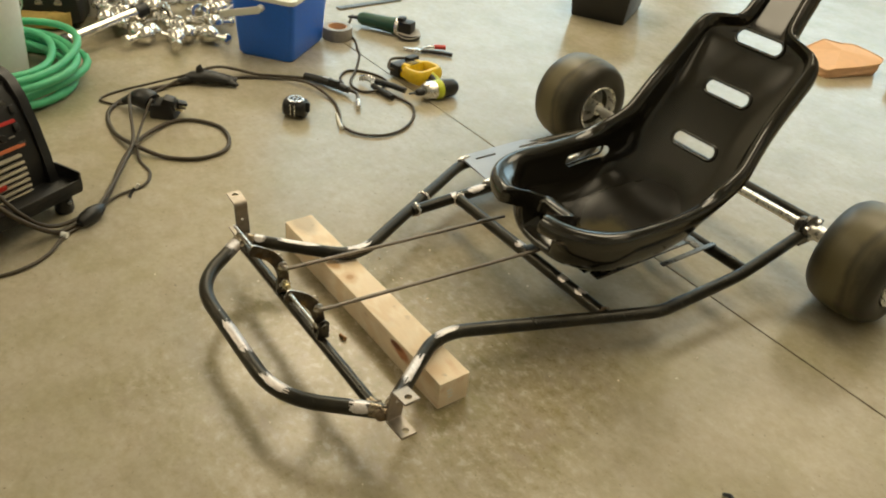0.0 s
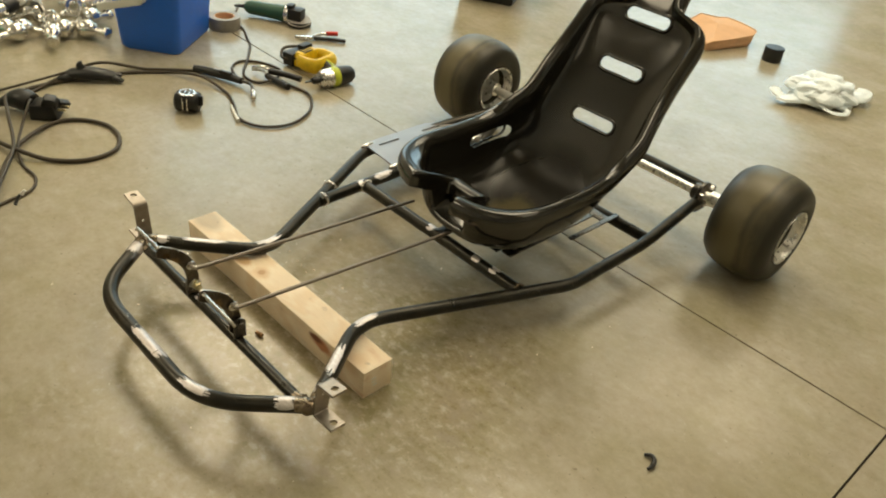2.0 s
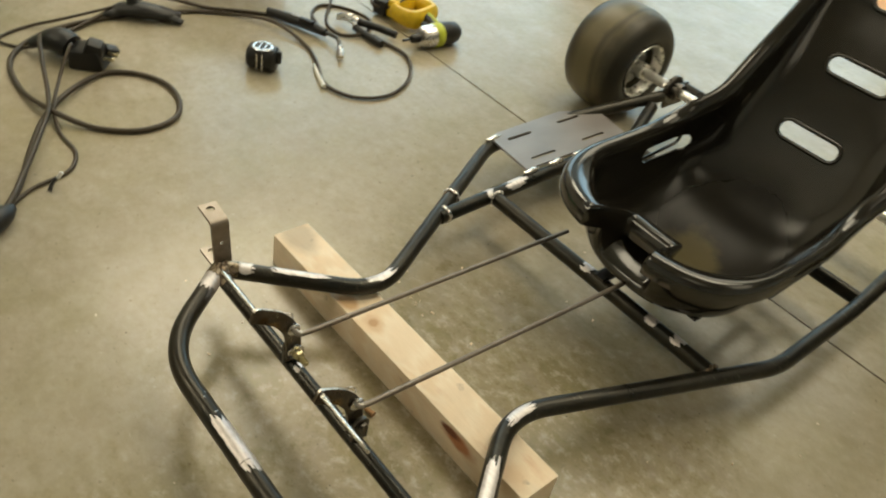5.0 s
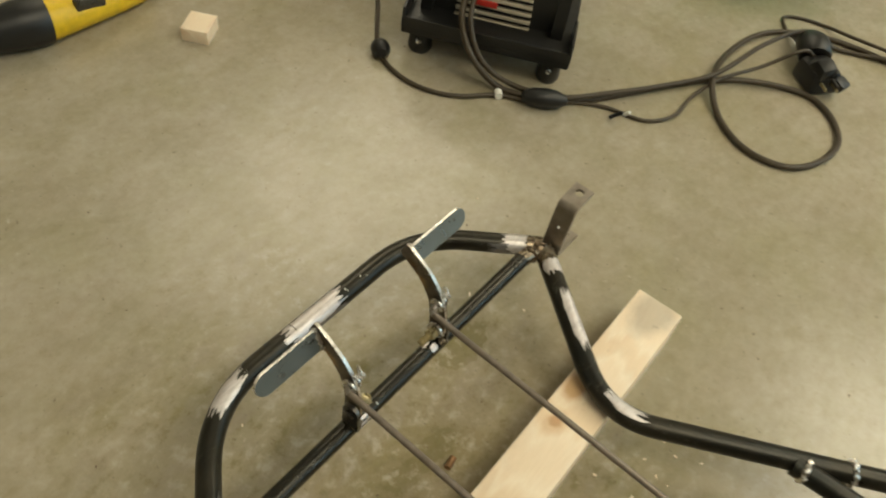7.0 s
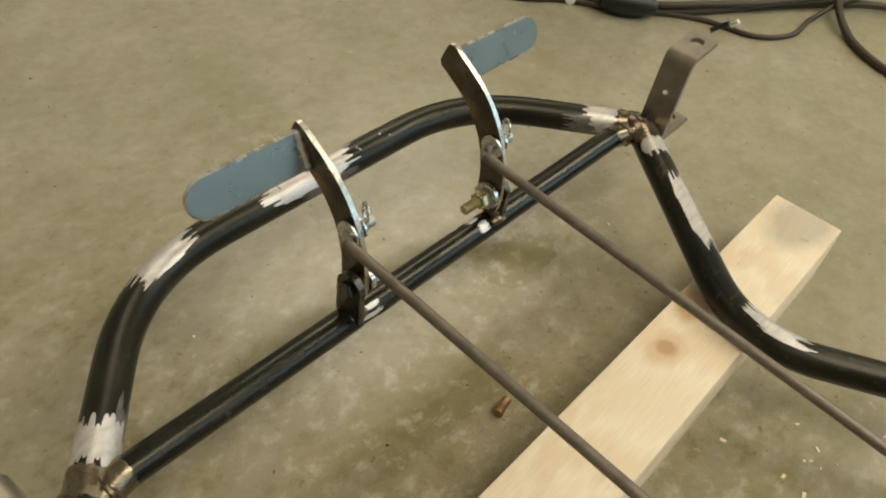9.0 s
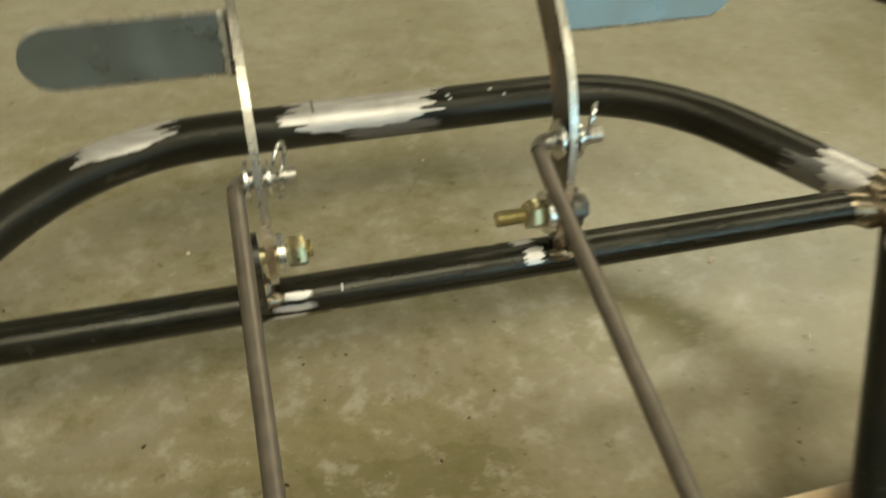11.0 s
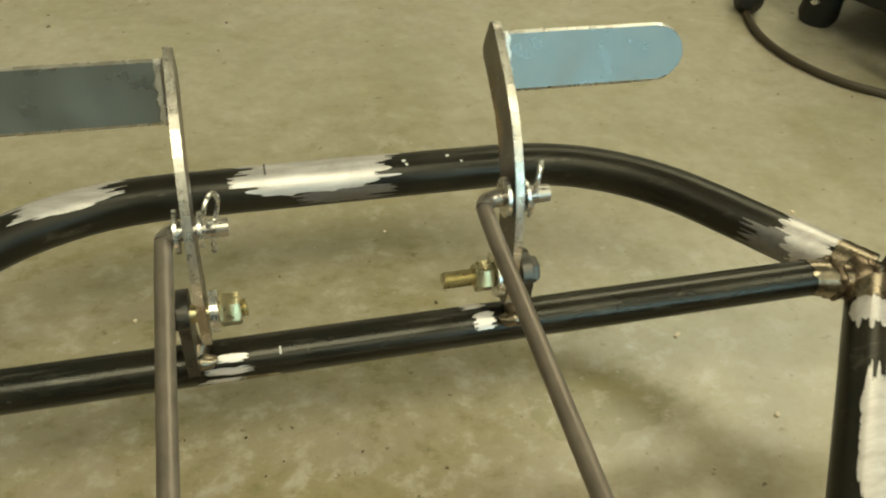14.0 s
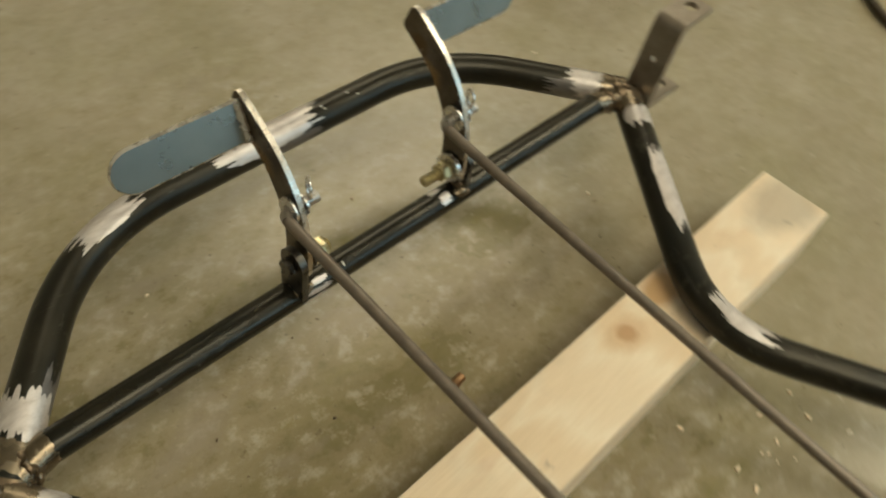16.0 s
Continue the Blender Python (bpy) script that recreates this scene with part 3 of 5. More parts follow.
# the bar that carries the pedals
BY, BZ = -0.0185, 0.1075
bar_path = [Vector((-0.315, BY + 0.008, BZ)), Vector((-0.285, BY, BZ)), Vector((0.285, BY, BZ)), Vector((0.315, BY + 0.008, BZ))]
bar = tube("pedal_bar", bar_path, R_BAR, kart, "dark thin steel cross tube", mat="bar")
for k, (s0, s1, a0, a1) in enumerate([(0.242, 0.256, 96, 150), (0.246, 0.262, 50, 84), (0.376, 0.402, 150, 172), (0.378, 0.396, 116, 140), (0.38, 0.406, 180, 200)]):
    bare_patch(bar_path, R_BAR, s0, s1, a0, a1, 20 + k, bar)
bare_patch(bar_path, R_BAR - 0.0002, 0.362, 0.4, 186, 250, 26, bar, "heat")
part("paint_fleck", Build().box(0.0009, 0.0042, 0.0006).mesh("paint_fleck", M["white"]), bar, "tiny white paint mark", pose(0.046, BY + 0.0065, BZ + 0.0096, -30, 0, 0))

BL = sum((q - p).length for p, q in zip(bar_path, bar_path[1:]))
bare_patch(bar_path, R_BAR, 0.004, 0.036, -20, 220, 73, bar, "heat")
bare_patch(bar_path, R_BAR, BL - 0.036, BL - 0.004, -20, 220, 74, bar, "heat")

# side tubes: in over the block, out to full width, then back to the axle
for sx in (-1, 1):
    if sx > 0:
        knees = [(0.325, -0.008, ZF), (0.16, 0.222, 0.0835), (0.35, 0.712, 0.085), (0.352, 1.0, 0.09), (0.345, 1.235, 0.13)]
    else:
        knees = [(-0.325, -0.008, ZF), (-0.1625, 0.212, 0.0835), (-0.424, 0.703, 0.084), (-0.43, 0.96, 0.086), (-0.35, 1.235, 0.13)]
    path = fillet(knees, [0.07, 0.035, 0.05], 10)
    side = tube("side_tube", path, R_MAIN, kart)
    bare_patch(path, R_MAIN + 0.0002, 0.002, 0.03, -10, 200, 75 + sx, side, "heat")
    bare_patch(path, R_MAIN, 0.02, 0.056, 20, 160, 7 + sx, side)
    bare_patch(path, R_MAIN, 0.078, 0.185, 62 if sx < 0 else 50, 140, 12 + sx, side)
    bare_patch(path, R_MAIN, 0.245, 0.318, 55, 130, 15 + sx, side)
    weld_ring((sx * 0.319, -0.008, ZF), (1, 0, 0), R_MAIN * 0.95, kart, 30 + sx, 0.0032)
    weld_ring((sx * 0.298, BY + 0.003, BZ), (1, 0.1, 0), R_BAR, kart, 33 + sx, 0.003)
    joint_blob((sx * 0.317, -0.013, ZF), 0.0182, 40 + sx)
    # yoke bracket for the steering spindle
    b = Build()
    top = 0.198 if sx < 0 else 0.19
    strip = fillet([(0.389, 0, top), (0.345, 0, top - 0.0055), (0.334, 0, 0.101), (0.388, 0, 0.104)], 0.007, 5)
    fr = frames_along(strip)
    rings = []
    for q, s, u in fr:
        n = Vector((u.x, 0, u.z)).normalized() if abs(u.y) < 0.9 else Vector((s.x, 0, s.z)).normalized()
        rings.append([q + n * h + Vector((0, w, 0)) for h, w in ((0.0026, -0.0157), (0.0026, 0.0157), (-0.0026, 0.0157), (-0.0026, -0.0157))])
    b.rings(rings)
    hole = Build().rings([[(0.3745 + 0.007 * math.cos(k * math.pi / 10), 0.007 * math.sin(k * math.pi / 10), z) for k in range(20)] for z in (0.05, 0.3)]).mesh("hole", M["flat"])
    small = Build().rings([[(x, 0.0032 * math.cos(k * math.pi / 8), 0.152 + 0.0032 * math.sin(k * math.pi / 8)) for k in range(16)] for x in (0.3, 0.37)]).mesh("hole", M["flat"])
    me = applied(b.mesh("yoke_bracket", M["bracket"]), [hole, small], "yoke_bracket")
    part("yoke_bracket", me, kart, "bent flat-bar bracket with a bolt hole", pose(0, 0, 0, 0, 0, 180 if sx < 0 else 0))

# engine side: inner rail and slotted plate
rail = tube("inner_rail", [Vector(p) for p in ((-0.277, 0.44, 0.0838), (-0.28, 0.56, 0.084), (-0.284, 0.72, 0.084), (-0.288, 1.06, 0.086), (-0.34, 1.19, 0.116))], R_MAIN, kart)
rp = [Vector((-0.28, 0.56, 0.084)), Vector((-0.284, 0.72, 0.084))]
bare_patch(rp, R_MAIN, 0.06, 0.13, 20, 160, 41, rail)
weld_ring((-0.278, 0.455, 0.084), (-0.1, 1, 0), R_MAIN, kart, 51, mat="edge")
weld_ring((-0.318, 0.505, 0.0845), (-0.5, 1, 0), R_MAIN, kart, 52, mat="edge")
PLATE = [(-0.428, 0.712), (-0.299, 0.702), (-0.298, 1.04), (-0.406, 1.056), (-0.444, 0.955), (-0.44, 0.74)]
plate = outward(Build().rings([[(x, y, z) for x, y in PLATE] for z in (0.0985, 0.1035)]).mesh("engine_plate", M["engine_plate"], False))
cuts = []
for cx, cy in ((-0.406, 0.783), (-0.323, 0.78), (-0.408, 0.95), (-0.324, 0.95)):
    cuts.append(Build().rings([[(cx + 0.0045 * math.cos(k * math.pi / 8), cy + math.copysign(0.033, math.sin(k * math.pi / 8 + 0.01)) + 0.0045 * math.sin(k * math.pi / 8), z) for k in range(16)] for z in (0.08, 0.12)]).mesh("cut", M["edge"]))
part("engine_plate", applied(plate, cuts, "engine_plate"), kart, "shiny slotted steel engine mounting plate")

for k, (wx, wy) in enumerate([(-0.292, 0.71), (-0.292, 0.79), (-0.292, 0.87), (-0.292, 0.95), (-0.292, 1.03), (-0.428, 0.72)]):
    lump = curve([(wx, wy - 0.024, 0.1), (wx + 0.002, wy - 0.008, 0.101), (wx, wy + 0.008, 0.1015), (wx + 0.001, wy + 0.023, 0.1)], 4)
    part("weld_bead", Build().sweep(lump, [0.003 + 0.0035 * math.sin(math.pi * i / (len(lump) - 1)) + 0.0009 * (i % 2) for i in range(len(lump))], 10).mesh("weld_bead", M["edge"]), kart, "bright tack weld along the plate")
bare_patch(rp, R_MAIN, 0.005, 0.03, 20, 160, 42, rail)

cross = tube("crossbar", [Vector((-0.28, 0.588, 0.085)), Vector((0.3, 0.588, 0.085))], R_MAIN, kart)
weld_ring((-0.268, 0.588, 0.085), (1, 0, 0), R_MAIN, kart, 53, mat="edge")
weld_ring((0.289, 0.588, 0.085), (1, 0, 0), R_MAIN, kart, 54)
for px in (-0.02, 0.14, 0.2):
    bare_patch([Vector((px, 0.588, 0.085)), Vector((px + 0.03, 0.588, 0.085))], R_MAIN, 0.0, 0.03, 30, 165, 60 + int(px * 100), cross)
tube("rear_crossbar", [Vector((-0.288, 1.028, 0.088)), Vector((0.352, 1.028, 0.09))], R_MAIN, kart)
tube("axle_brace_tube", [Vector((-0.335, 1.311, 0.142)), Vector((0.335, 1.311, 0.142))], R_MAIN, kart)
for sy, sz, ln, mx in ((0.66, 0.099, 0.18, 0.075), (0.985, 0.106, 0.27, 0.1)):
    part("seat_strap", Build().box(ln, 0.03, 0.005, 0.001).mesh("seat_strap", M["flat"]), kart, "flat steel seat strap", pose(mx, sy, sz))
for bx, y0 in ((0.03, 0.575), (0.19, 0.65)):
    part("seat_strap", Build().box(0.028, 1.005 - y0, 0.005, 0.001).mesh("seat_strap", M["flat"]), kart, "", pose(bx, (1.005 + y0) / 2, 0.1045))
part("seat_strap", Build().box(0.013, 0.2, 0.004, 0.001).mesh("seat_strap", M["flat"]), kart, "narrow steel strip", pose(0.241, 0.93, 0.108))

# axle, bearing plates and wheels
AY, AZ = 1.266, 0.146
axle = part("axle", Build().lathe([(0.0, -0.565), (0.0105, -0.565), (0.0125, -0.56), (0.0125, 0.56), (0.0105, 0.565), (0.0, 0.565)], 24, axis="X", at=pose(0, AY, AZ)).mesh("axle", M["alu"]), kart, "bright steel rear axle")
for sx in (-1, 1):
    b = Build().lathe([(0.0135, -0.006), (0.035, -0.006), (0.037, -0.004), (0.037, 0.004), (0.035, 0.006), (0.0135, 0.006)], 32, axis="X", at=pose(sx * 0.345, AY, AZ))
    b.box(0.01, 0.085, 0.06, 0.004, at=pose(sx * 0.345, AY + 0.02, AZ - 0.02))
    b.lathe([(0.0128, -0.017), (0.022, -0.017), (0.024, -0.01), (0.024, 0.01), (0.022, 0.017), (0.0128, 0.017)], 24, axis="X", at=pose(sx * 0.335, AY, AZ))
    bp = part("bearing_plate", b.mesh("bearing_plate", M["flat"]), kart, "steel axle bearing plate")
    for a in (40, 160, 280):
        bx = pose(sx * 0.355, AY + 0.029 * math.cos(radians(a)), AZ + 0.029 * math.sin(radians(a)), 0, 90, 0)
        part("bolt_head", Build().lathe([(0.0, 0.006), (0.006, 0.006), (0.0065, 0.004), (0.0065, -0.004), (0.0, -0.004)], 6, at=bx).mesh("bolt_head", M["zincw"]), bp)


def wheel(sx):
    out = [(0.066, -0.074), (0.072, -0.083), (0.086, -0.0895), (0.101, -0.0885), (0.122, -0.083), (0.1355, -0.067), (0.143, -0.043), (0.146, -0.016)]
    prof = out + [(r, -h) for r, h in reversed(out)]
    prof += [(0.061, 0.06), (0.059, 0.0), (0.061, -0.06)]
    at = pose(sx * (0.516 if sx > 0 else 0.53), AY, AZ)
    tyre = part("tyre", Build().lathe(prof, 64, axis="X", closed=True).mesh("tyre", M["rubber"]), kart, "wide scuffed slick kart tyre", at)
    o = sx
    lip = [(0.066, 0.0745), (0.071, 0.083), (0.0745, 0.0885), (0.0735, 0.0905), (0.0695, 0.088)]
    dish = lip + [(0.067, 0.078), (0.062, 0.064), (0.0595, 0.03), (0.0575, 0.02), (0.02, 0.014), (0.018, 0.034), (0.0, 0.036)]
    rb = Build().lathe([(r, h * o) for r, h in dish], 48, axis="X")
    rb.lathe([(r, -h * o) for r, h in dish[:8]] + [(0.0575, -0.0), (0.03, 0.0), (0.0, -0.002)], 48, axis="X")
    rim = part("rim", rb.mesh("rim", M["alu"]), tyre, "bright aluminium wheel rim")
    at = at.inverted()
    hb = Build().lathe([(0.013, -0.1), (0.021, -0.1), (0.021, 0.03), (0.013, 0.03)], 24, axis="X", at=at @ pose(sx * 0.47, AY, AZ))
    for k in range(3):
        a = radians(90 + 120 * k)
        hb.box(0.012, 0.02, 0.045, 0.003, at=at @ pose(sx * 0.515, AY + 0.035 * math.cos(a), AZ + 0.035 * math.sin(a), math.degrees(a) - 90, 0, 0))
    part("hub", hb.mesh("hub", M["alu"]), tyre, "cast wheel hub with bolts")
    for k in range(3):
        a = radians(90 + 120 * k)
        part("wheel_nut", Build().lathe([(0.0, 0.012), (0.006, 0.012), (0.007, 0.008), (0.007, -0.01), (0.0, -0.01)], 6, axis="X", at=at @ pose(sx * 0.535, AY + 0.042 * math.cos(a), AZ + 0.042 * math.sin(a))).mesh("wheel_nut", M["zincw"]), tyre)


wheel(-1)
wheel(1)


# ---- seat ----
SX = 0.1
SEAT = [  # trough y, z; rim y, z; half width, from the widest part of the pan to the head
    (0.66, 0.126, 0.68, 0.288, 0.188), (0.74, 0.118, 0.74, 0.287, 0.188), (0.82, 0.12, 0.8, 0.288, 0.188), (0.885, 0.135, 0.85, 0.294, 0.186), (0.935, 0.168, 0.893, 0.312, 0.182), (0.97, 0.22, 0.925, 0.345, 0.175),
    (0.996, 0.285, 0.958, 0.39, 0.168), (1.022, 0.345, 0.992, 0.44, 0.162), (1.06, 0.42, 1.035, 0.492, 0.157), (1.092, 0.482, 1.077, 0.537, 0.155), (1.118, 0.533, 1.107, 0.572, 0.154), (1.133, 0.563, 1.122, 0.592, 0.148),
    (1.14, 0.579, 1.13, 0.603, 0.134), (1.146, 0.59, 1.136, 0.611, 0.108), (1.152, 0.601, 1.142, 0.618, 0.075), (1.16, 0.617, 1.15, 0.63, 0.057), (1.178, 0.65, 1.168, 0.66, 0.05), (1.21, 0.71, 1.2, 0.716, 0.047), (1.24, 0.77, 1.232, 0.774, 0.043)]


SLOTS = [(SX + 0.009, 1.016, 0.332), (SX + 0.015, 1.081, 0.462), (SX + 0.02, 1.142, 0.584)]


def smooth_step(a, b, x):
    t = min(1.0, max(0.0, (x - a) / (b - a)))
    return t * t * (3 - 2 * t)


def seat_mesh():
    """A bucket: a round front swept about the pan, rows from there up the back, then slots cut through."""
    rows = []
    for i in range(len(SEAT) - 1):
        for k in range(3):
            quad = [np.array(SEAT[min(max(i + d, 0), len(SEAT) - 1)]) for d in (-1, 0, 1, 2)]
            t = k / 3
            rows.append(0.5 * (2 * quad[1] + (quad[2] - quad[0]) * t + (2 * quad[0] - 5 * quad[1] + 4 * quad[2] - quad[3]) * t * t + (3 * quad[1] - quad[0] - 3 * quad[2] + quad[3]) * t**3))
    rows.append(np.array(SEAT[-1]))
    half = 44
    lip = [(-0.0085, -0.005), (-0.0055, 0.001), (-0.001, 0.006), (0.005, 0.0092), (0.0115, 0.0102), (0.018, 0.0082), (0.023, 0.002), (0.0255, -0.007), (0.0255, -0.016), (0.0245, -0.025)]

    def half_section(row, steep=0.74, roll=0.0):
        """From the trough out to the rim and over its lip: distance out, y, z. roll: how far the lip rolls inwards."""
        y, z, ry, rz, w = row
        uy, uz = ry - y, rz - z + 0.004
        ln = math.hypot(uy, uz)
        uy, uz = uy / ln, uz / ln
        out, drop = [], 0.013 + 0.011 * roll
        for v in range(half + 1):
            q = min(v / half, 0.9999) * math.pi / 2
            k = 1 - math.cos(q) ** 0.62
            out.append(((w - 0.0105 - 0.027 * roll) * math.sin(q) ** steep if v else 0.0, y + (ry - uy * drop - y) * k, z + (rz - uz * drop - z) * k))
        for n, (dx, dh) in enumerate(lip):
            inward, down = ((0.026, 0.011), (0.018, 0.0055), (0.01, 0.0022), (0.003, 0.0004))[n] if n < 4 else (0.0, 0.0)
            out.append((w + dx - inward * roll, ry + uy * (dh - down * roll), rz + uz * (dh - down * roll)))
        return out

    rings = []
    for row in rows:
        up = smooth_step(0.295, 0.38, row[3])
        off, wide, narrow = 0.021 * up, 1.062 - 0.062 * up, 0.968 + 0.032 * up
        right = half_section(row)
        rings.append([(SX - wide * x + off, y, z) for x, y, z in reversed(right[1:])] + [(SX + narrow * x + off, y, z) for x, y, z in right])
    b = Build().rings(rings, False, False)
    # the front: the first section turned about the trough
    steps, cap = 150, []
    for n in range(steps + 1):
        a = math.pi * n / steps
        c, sn = math.copysign(abs(math.cos(a)) ** 0.74, math.cos(a)), math.sin(a) ** 0.74
        arm, front = [], smooth_step(0.0, 0.8, math.sin(a))
        for x, y, z in half_section(rows[0], 0.74 + 0.2 * front, front):
            px = x * c * (0.968 if c > 0 else 1.062)
            py = y - 0.975 * x * sn
            gap = smooth_step(0.068, 0.046, abs(px + 0.0165)) * smooth_step(0.12, 0.155, y - py)
            low = smooth_step(0.13, 0.27, z)
            arm.append((SX + px, py + 0.112 * gap * low, z - 0.045 * gap * low))
        cap.append(arm)
    b.rings(cap, False, False)
    me = b.mesh("seat", M["seat"])
    bm = bmesh.new()
    bm.from_mesh(me)
    bmesh.ops.remove_doubles(bm, verts=bm.verts[:], dist=1e-5)
    bmesh.ops.recalc_face_normals(bm, faces=bm.faces[:])
    if sum(f.normal.z * f.calc_area() for f in bm.faces) < 0:
        bmesh.ops.reverse_faces(bm, faces=bm.faces[:])
    bm.to_mesh(me)
    bm.free()
    ob = new("base", me)
    m = ob.modifiers.new("thick", "SOLIDIFY")
    m.thickness, m.offset = 0.0035, -1.0
    out = bpy.data.meshes.new_from_object(ob.evaluated_get(bpy.context.evaluated_depsgraph_get()))
    bpy.data.objects.remove(ob)

    def slot(width, high, at):
        pts = []
        for k in range(24):
            a = 2 * math.pi * k / 24
            pts.append((math.copysign(width / 2 - high / 2, math.cos(a)) + high / 2 * math.cos(a), high / 2 * math.sin(a)))
        return Build().rings([[at @ Vector((x, y, z)) for x, y in pts] for z in (-0.06, 0.06)]).mesh("cut", M["seat"])

    cuts = [slot(0.128, 0.034, pose(x, y, z, 64, 0, 0)) for x, y, z in SLOTS]
    cuts.append(slot(0.14, 0.034, pose(-0.1, 0.85, 0.246, 90, -4, 90)))
    out = applied(out, cuts, "seat")
    out.polygons.foreach_set("use_smooth", [True] * len(out.polygons))
    out.set_sharp_from_angle(angle=radians(38))
    return out


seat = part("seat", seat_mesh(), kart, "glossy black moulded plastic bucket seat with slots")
for x, y, z in SLOTS:
    ring = []
    for k in range(32):
        a = 2 * math.pi * k / 32
        ring.append(pose(x, y, z, 64, 0, 0) @ Vector((math.copysign(0.047, math.cos(a)) + 0.0195 * math.cos(a), 0.0195 * math.sin(a), 0.0015)))
    part("slot_lip", Build().sweep(ring, 0.0042, 10, loop=True).mesh("slot_lip", M["seat"]), seat)

ring = []
for k in range(32):
    a = 2 * math.pi * k / 32
    ring.append(pose(-0.104, 0.85, 0.246, 90, -4, 90) @ Vector((math.copysign(0.053, math.cos(a)) + 0.019 * math.cos(a), 0.019 * math.sin(a), 0.004)))
part("slot_lip", Build().sweep(ring, 0.0035, 10, loop=True).mesh("slot_lip", M["seat"]), seat)

# ---- pedals and push rods ----
ARM = [(-0.0215, 0.128), (-0.0205, 0.15), (-0.0225, 0.173), (-0.031, 0.2), (-0.05, 0.226), (-0.079, 0.246), (-0.09, 0.251)]


def hexagon(name, r, h, at, mat, host, label=""):
    return part(name, Build().lathe([(0.0, h / 2), (r * 0.86, h / 2), (r, h / 2 - 0.0012), (r, -h / 2 + 0.0012), (r * 0.86, -h / 2), (0.0, -h / 2)], 6, axis="X", at=at).mesh(name, M[mat]), host, label)


def washer(r, at, host, mat="zincw"):
    return part("washer", Build().lathe([(0.0045, -0.0009), (r, -0.0009), (r, 0.0009), (0.0045, 0.0009)], 28, axis="X", at=at, closed=True).mesh("washer", M[mat]), host)


def pedal(xa, bolt_tip, L, low, py, pz):
    """An arm bent ahead, its foot plate outwards (sign of xa), the pivot bolt with its tip towards the middle."""
    sx = 1 if xa > 0 else -1
    pts = curve([(0, y, z - low * (z - ARM[0][1]) / 0.12) for y, z in ARM], 6)
    rings = []
    n = len(pts)
    for i, p in enumerate(pts):
        a, c = pts[max(i - 1, 0)], pts[min(i + 1, n - 1)]
        t = (c - a).normalized()
        out = Vector((0, t.z, -t.y))
        edge = min(i, n - 1 - i)
        w = 0.0125 * (1.0 if edge > 3 else (0.6, 0.82, 0.93, 0.98)[edge])
        rings.append([p + Vector((h, 0, 0)) + out * k for h, k in ((0.0022, -w), (0.0022, w), (-0.0022, w), (-0.0022, -w))])
    b = Build()
    b.rings(rings)
    b.m = [1 if i < 4 * (n - 1) and i % 4 == 1 else 0 for i in range(len(b.f))]
    arm = part("pedal_arm", mesh_of("pedal_arm", b.v, b.f, [M["arm"], M["arm_edge"]], False, b.m), kart, "bent flat steel pedal arm with bright cut edge", pose(xa, 0, 0))
    # foot plate
    W = 0.031
    pts2 = [(0.0, -W / 2), (0.0, W / 2)]
    for k in range(13):
        a = radians(90 - 15 * k)
        pts2.append((L - 0.017 + 0.017 * math.cos(a), (W / 2) * math.sin(a)))
    pts2 = [pts2[0]] + list(reversed(pts2[2:])) + [pts2[1]]
    me = plate_mesh("foot_plate", pts2, 0.0045, [M["plate"], M["edge"]], 0.0015)
    tilt = Matrix(((1, 0, 0, 0), (0, -0.42, 0.9075, 0), (0, 0.9075, 0.42, 0), (0, 0, 0, 1)))
    if sx < 0:
        tilt = tilt @ Matrix.Diagonal((-1, 1, -1, 1))
    part("foot_plate", me, arm, "blue-grey steel foot plate with rounded end", Matrix.Translation((sx * 0.003, -0.077, 0.242 - low)) @ tilt)
    seam = [Vector((sx * 0.0045, -0.069 - 0.0145 * k / 8, 0.2285 - low + 0.0275 * k / 8)) for k in range(9)]
    part("weld_bead", Build().sweep(seam, [0.0032 + 0.0012 * (k % 2) for k in range(9)], 8).mesh("weld_bead", M["edge"]), arm, "bright stitched weld bead")
    # pivot: lug on the bar, bolt through both
    s = 1 if bolt_tip > xa else -1
    lug = Build()
    rr = []
    for k in range(15):
        a = radians(-15 + 210 * k / 14)
        rr.append((0.0128 * math.cos(a), 0.0128 * math.sin(a) + pz))
    outline = [(0.0128, 0.116)] + rr + [(-0.0128, 0.116)]
    lx = -s * 0.0085
    top = [(lx + 0.0028, py + y, z) for y, z in outline]
    low = [(lx - 0.0028, py + y, z) for y, z in outline]
    lug.rings([top, low])
    part("pivot_lug", lug.mesh("pivot_lug", M["flat"]), arm, "welded steel pivot lug")
    part("weld_bead", Build().sweep([Vector((lx, BY - 0.01, 0.1195)), Vector((lx + s * 0.003, BY + 0.004, 0.1225)), Vector((lx, BY + 0.013, 0.1175))], [0.003, 0.0056, 0.003], 10).mesh("weld_bead", M["weld"]), arm)
    lump = Build()
    lr = []
    for k in range(9):
        t = k / 8
        rr2 = 0.0068 * math.sin(math.pi * (0.12 + 0.76 * t))
        lr.append([Vector((lx - s * 0.004 + s * 0.016 * t, BY + 0.0085 + rr2 * math.cos(a) * 0.8, 0.1185 + rr2 * math.sin(a) * 0.7 + 0.0008 * math.sin(5 * k))) for a in [2 * math.pi * q / 12 for q in range(12)]])
    part("weld_bead", lump.rings(lr).mesh("weld_bead", M["heat"]), arm, "shiny run of weld at the lug")
    pv = (py, pz)
    tip = bolt_tip - xa
    grooves = [(0.0, tip), (0.0038, tip), (0.0046, tip - s * 0.001)]
    x = abs(tip) - 0.001
    while x > 0.014:
        grooves += [(0.0048, s * x), (0.004, s * (x - 0.0007))]
        x -= 0.0014
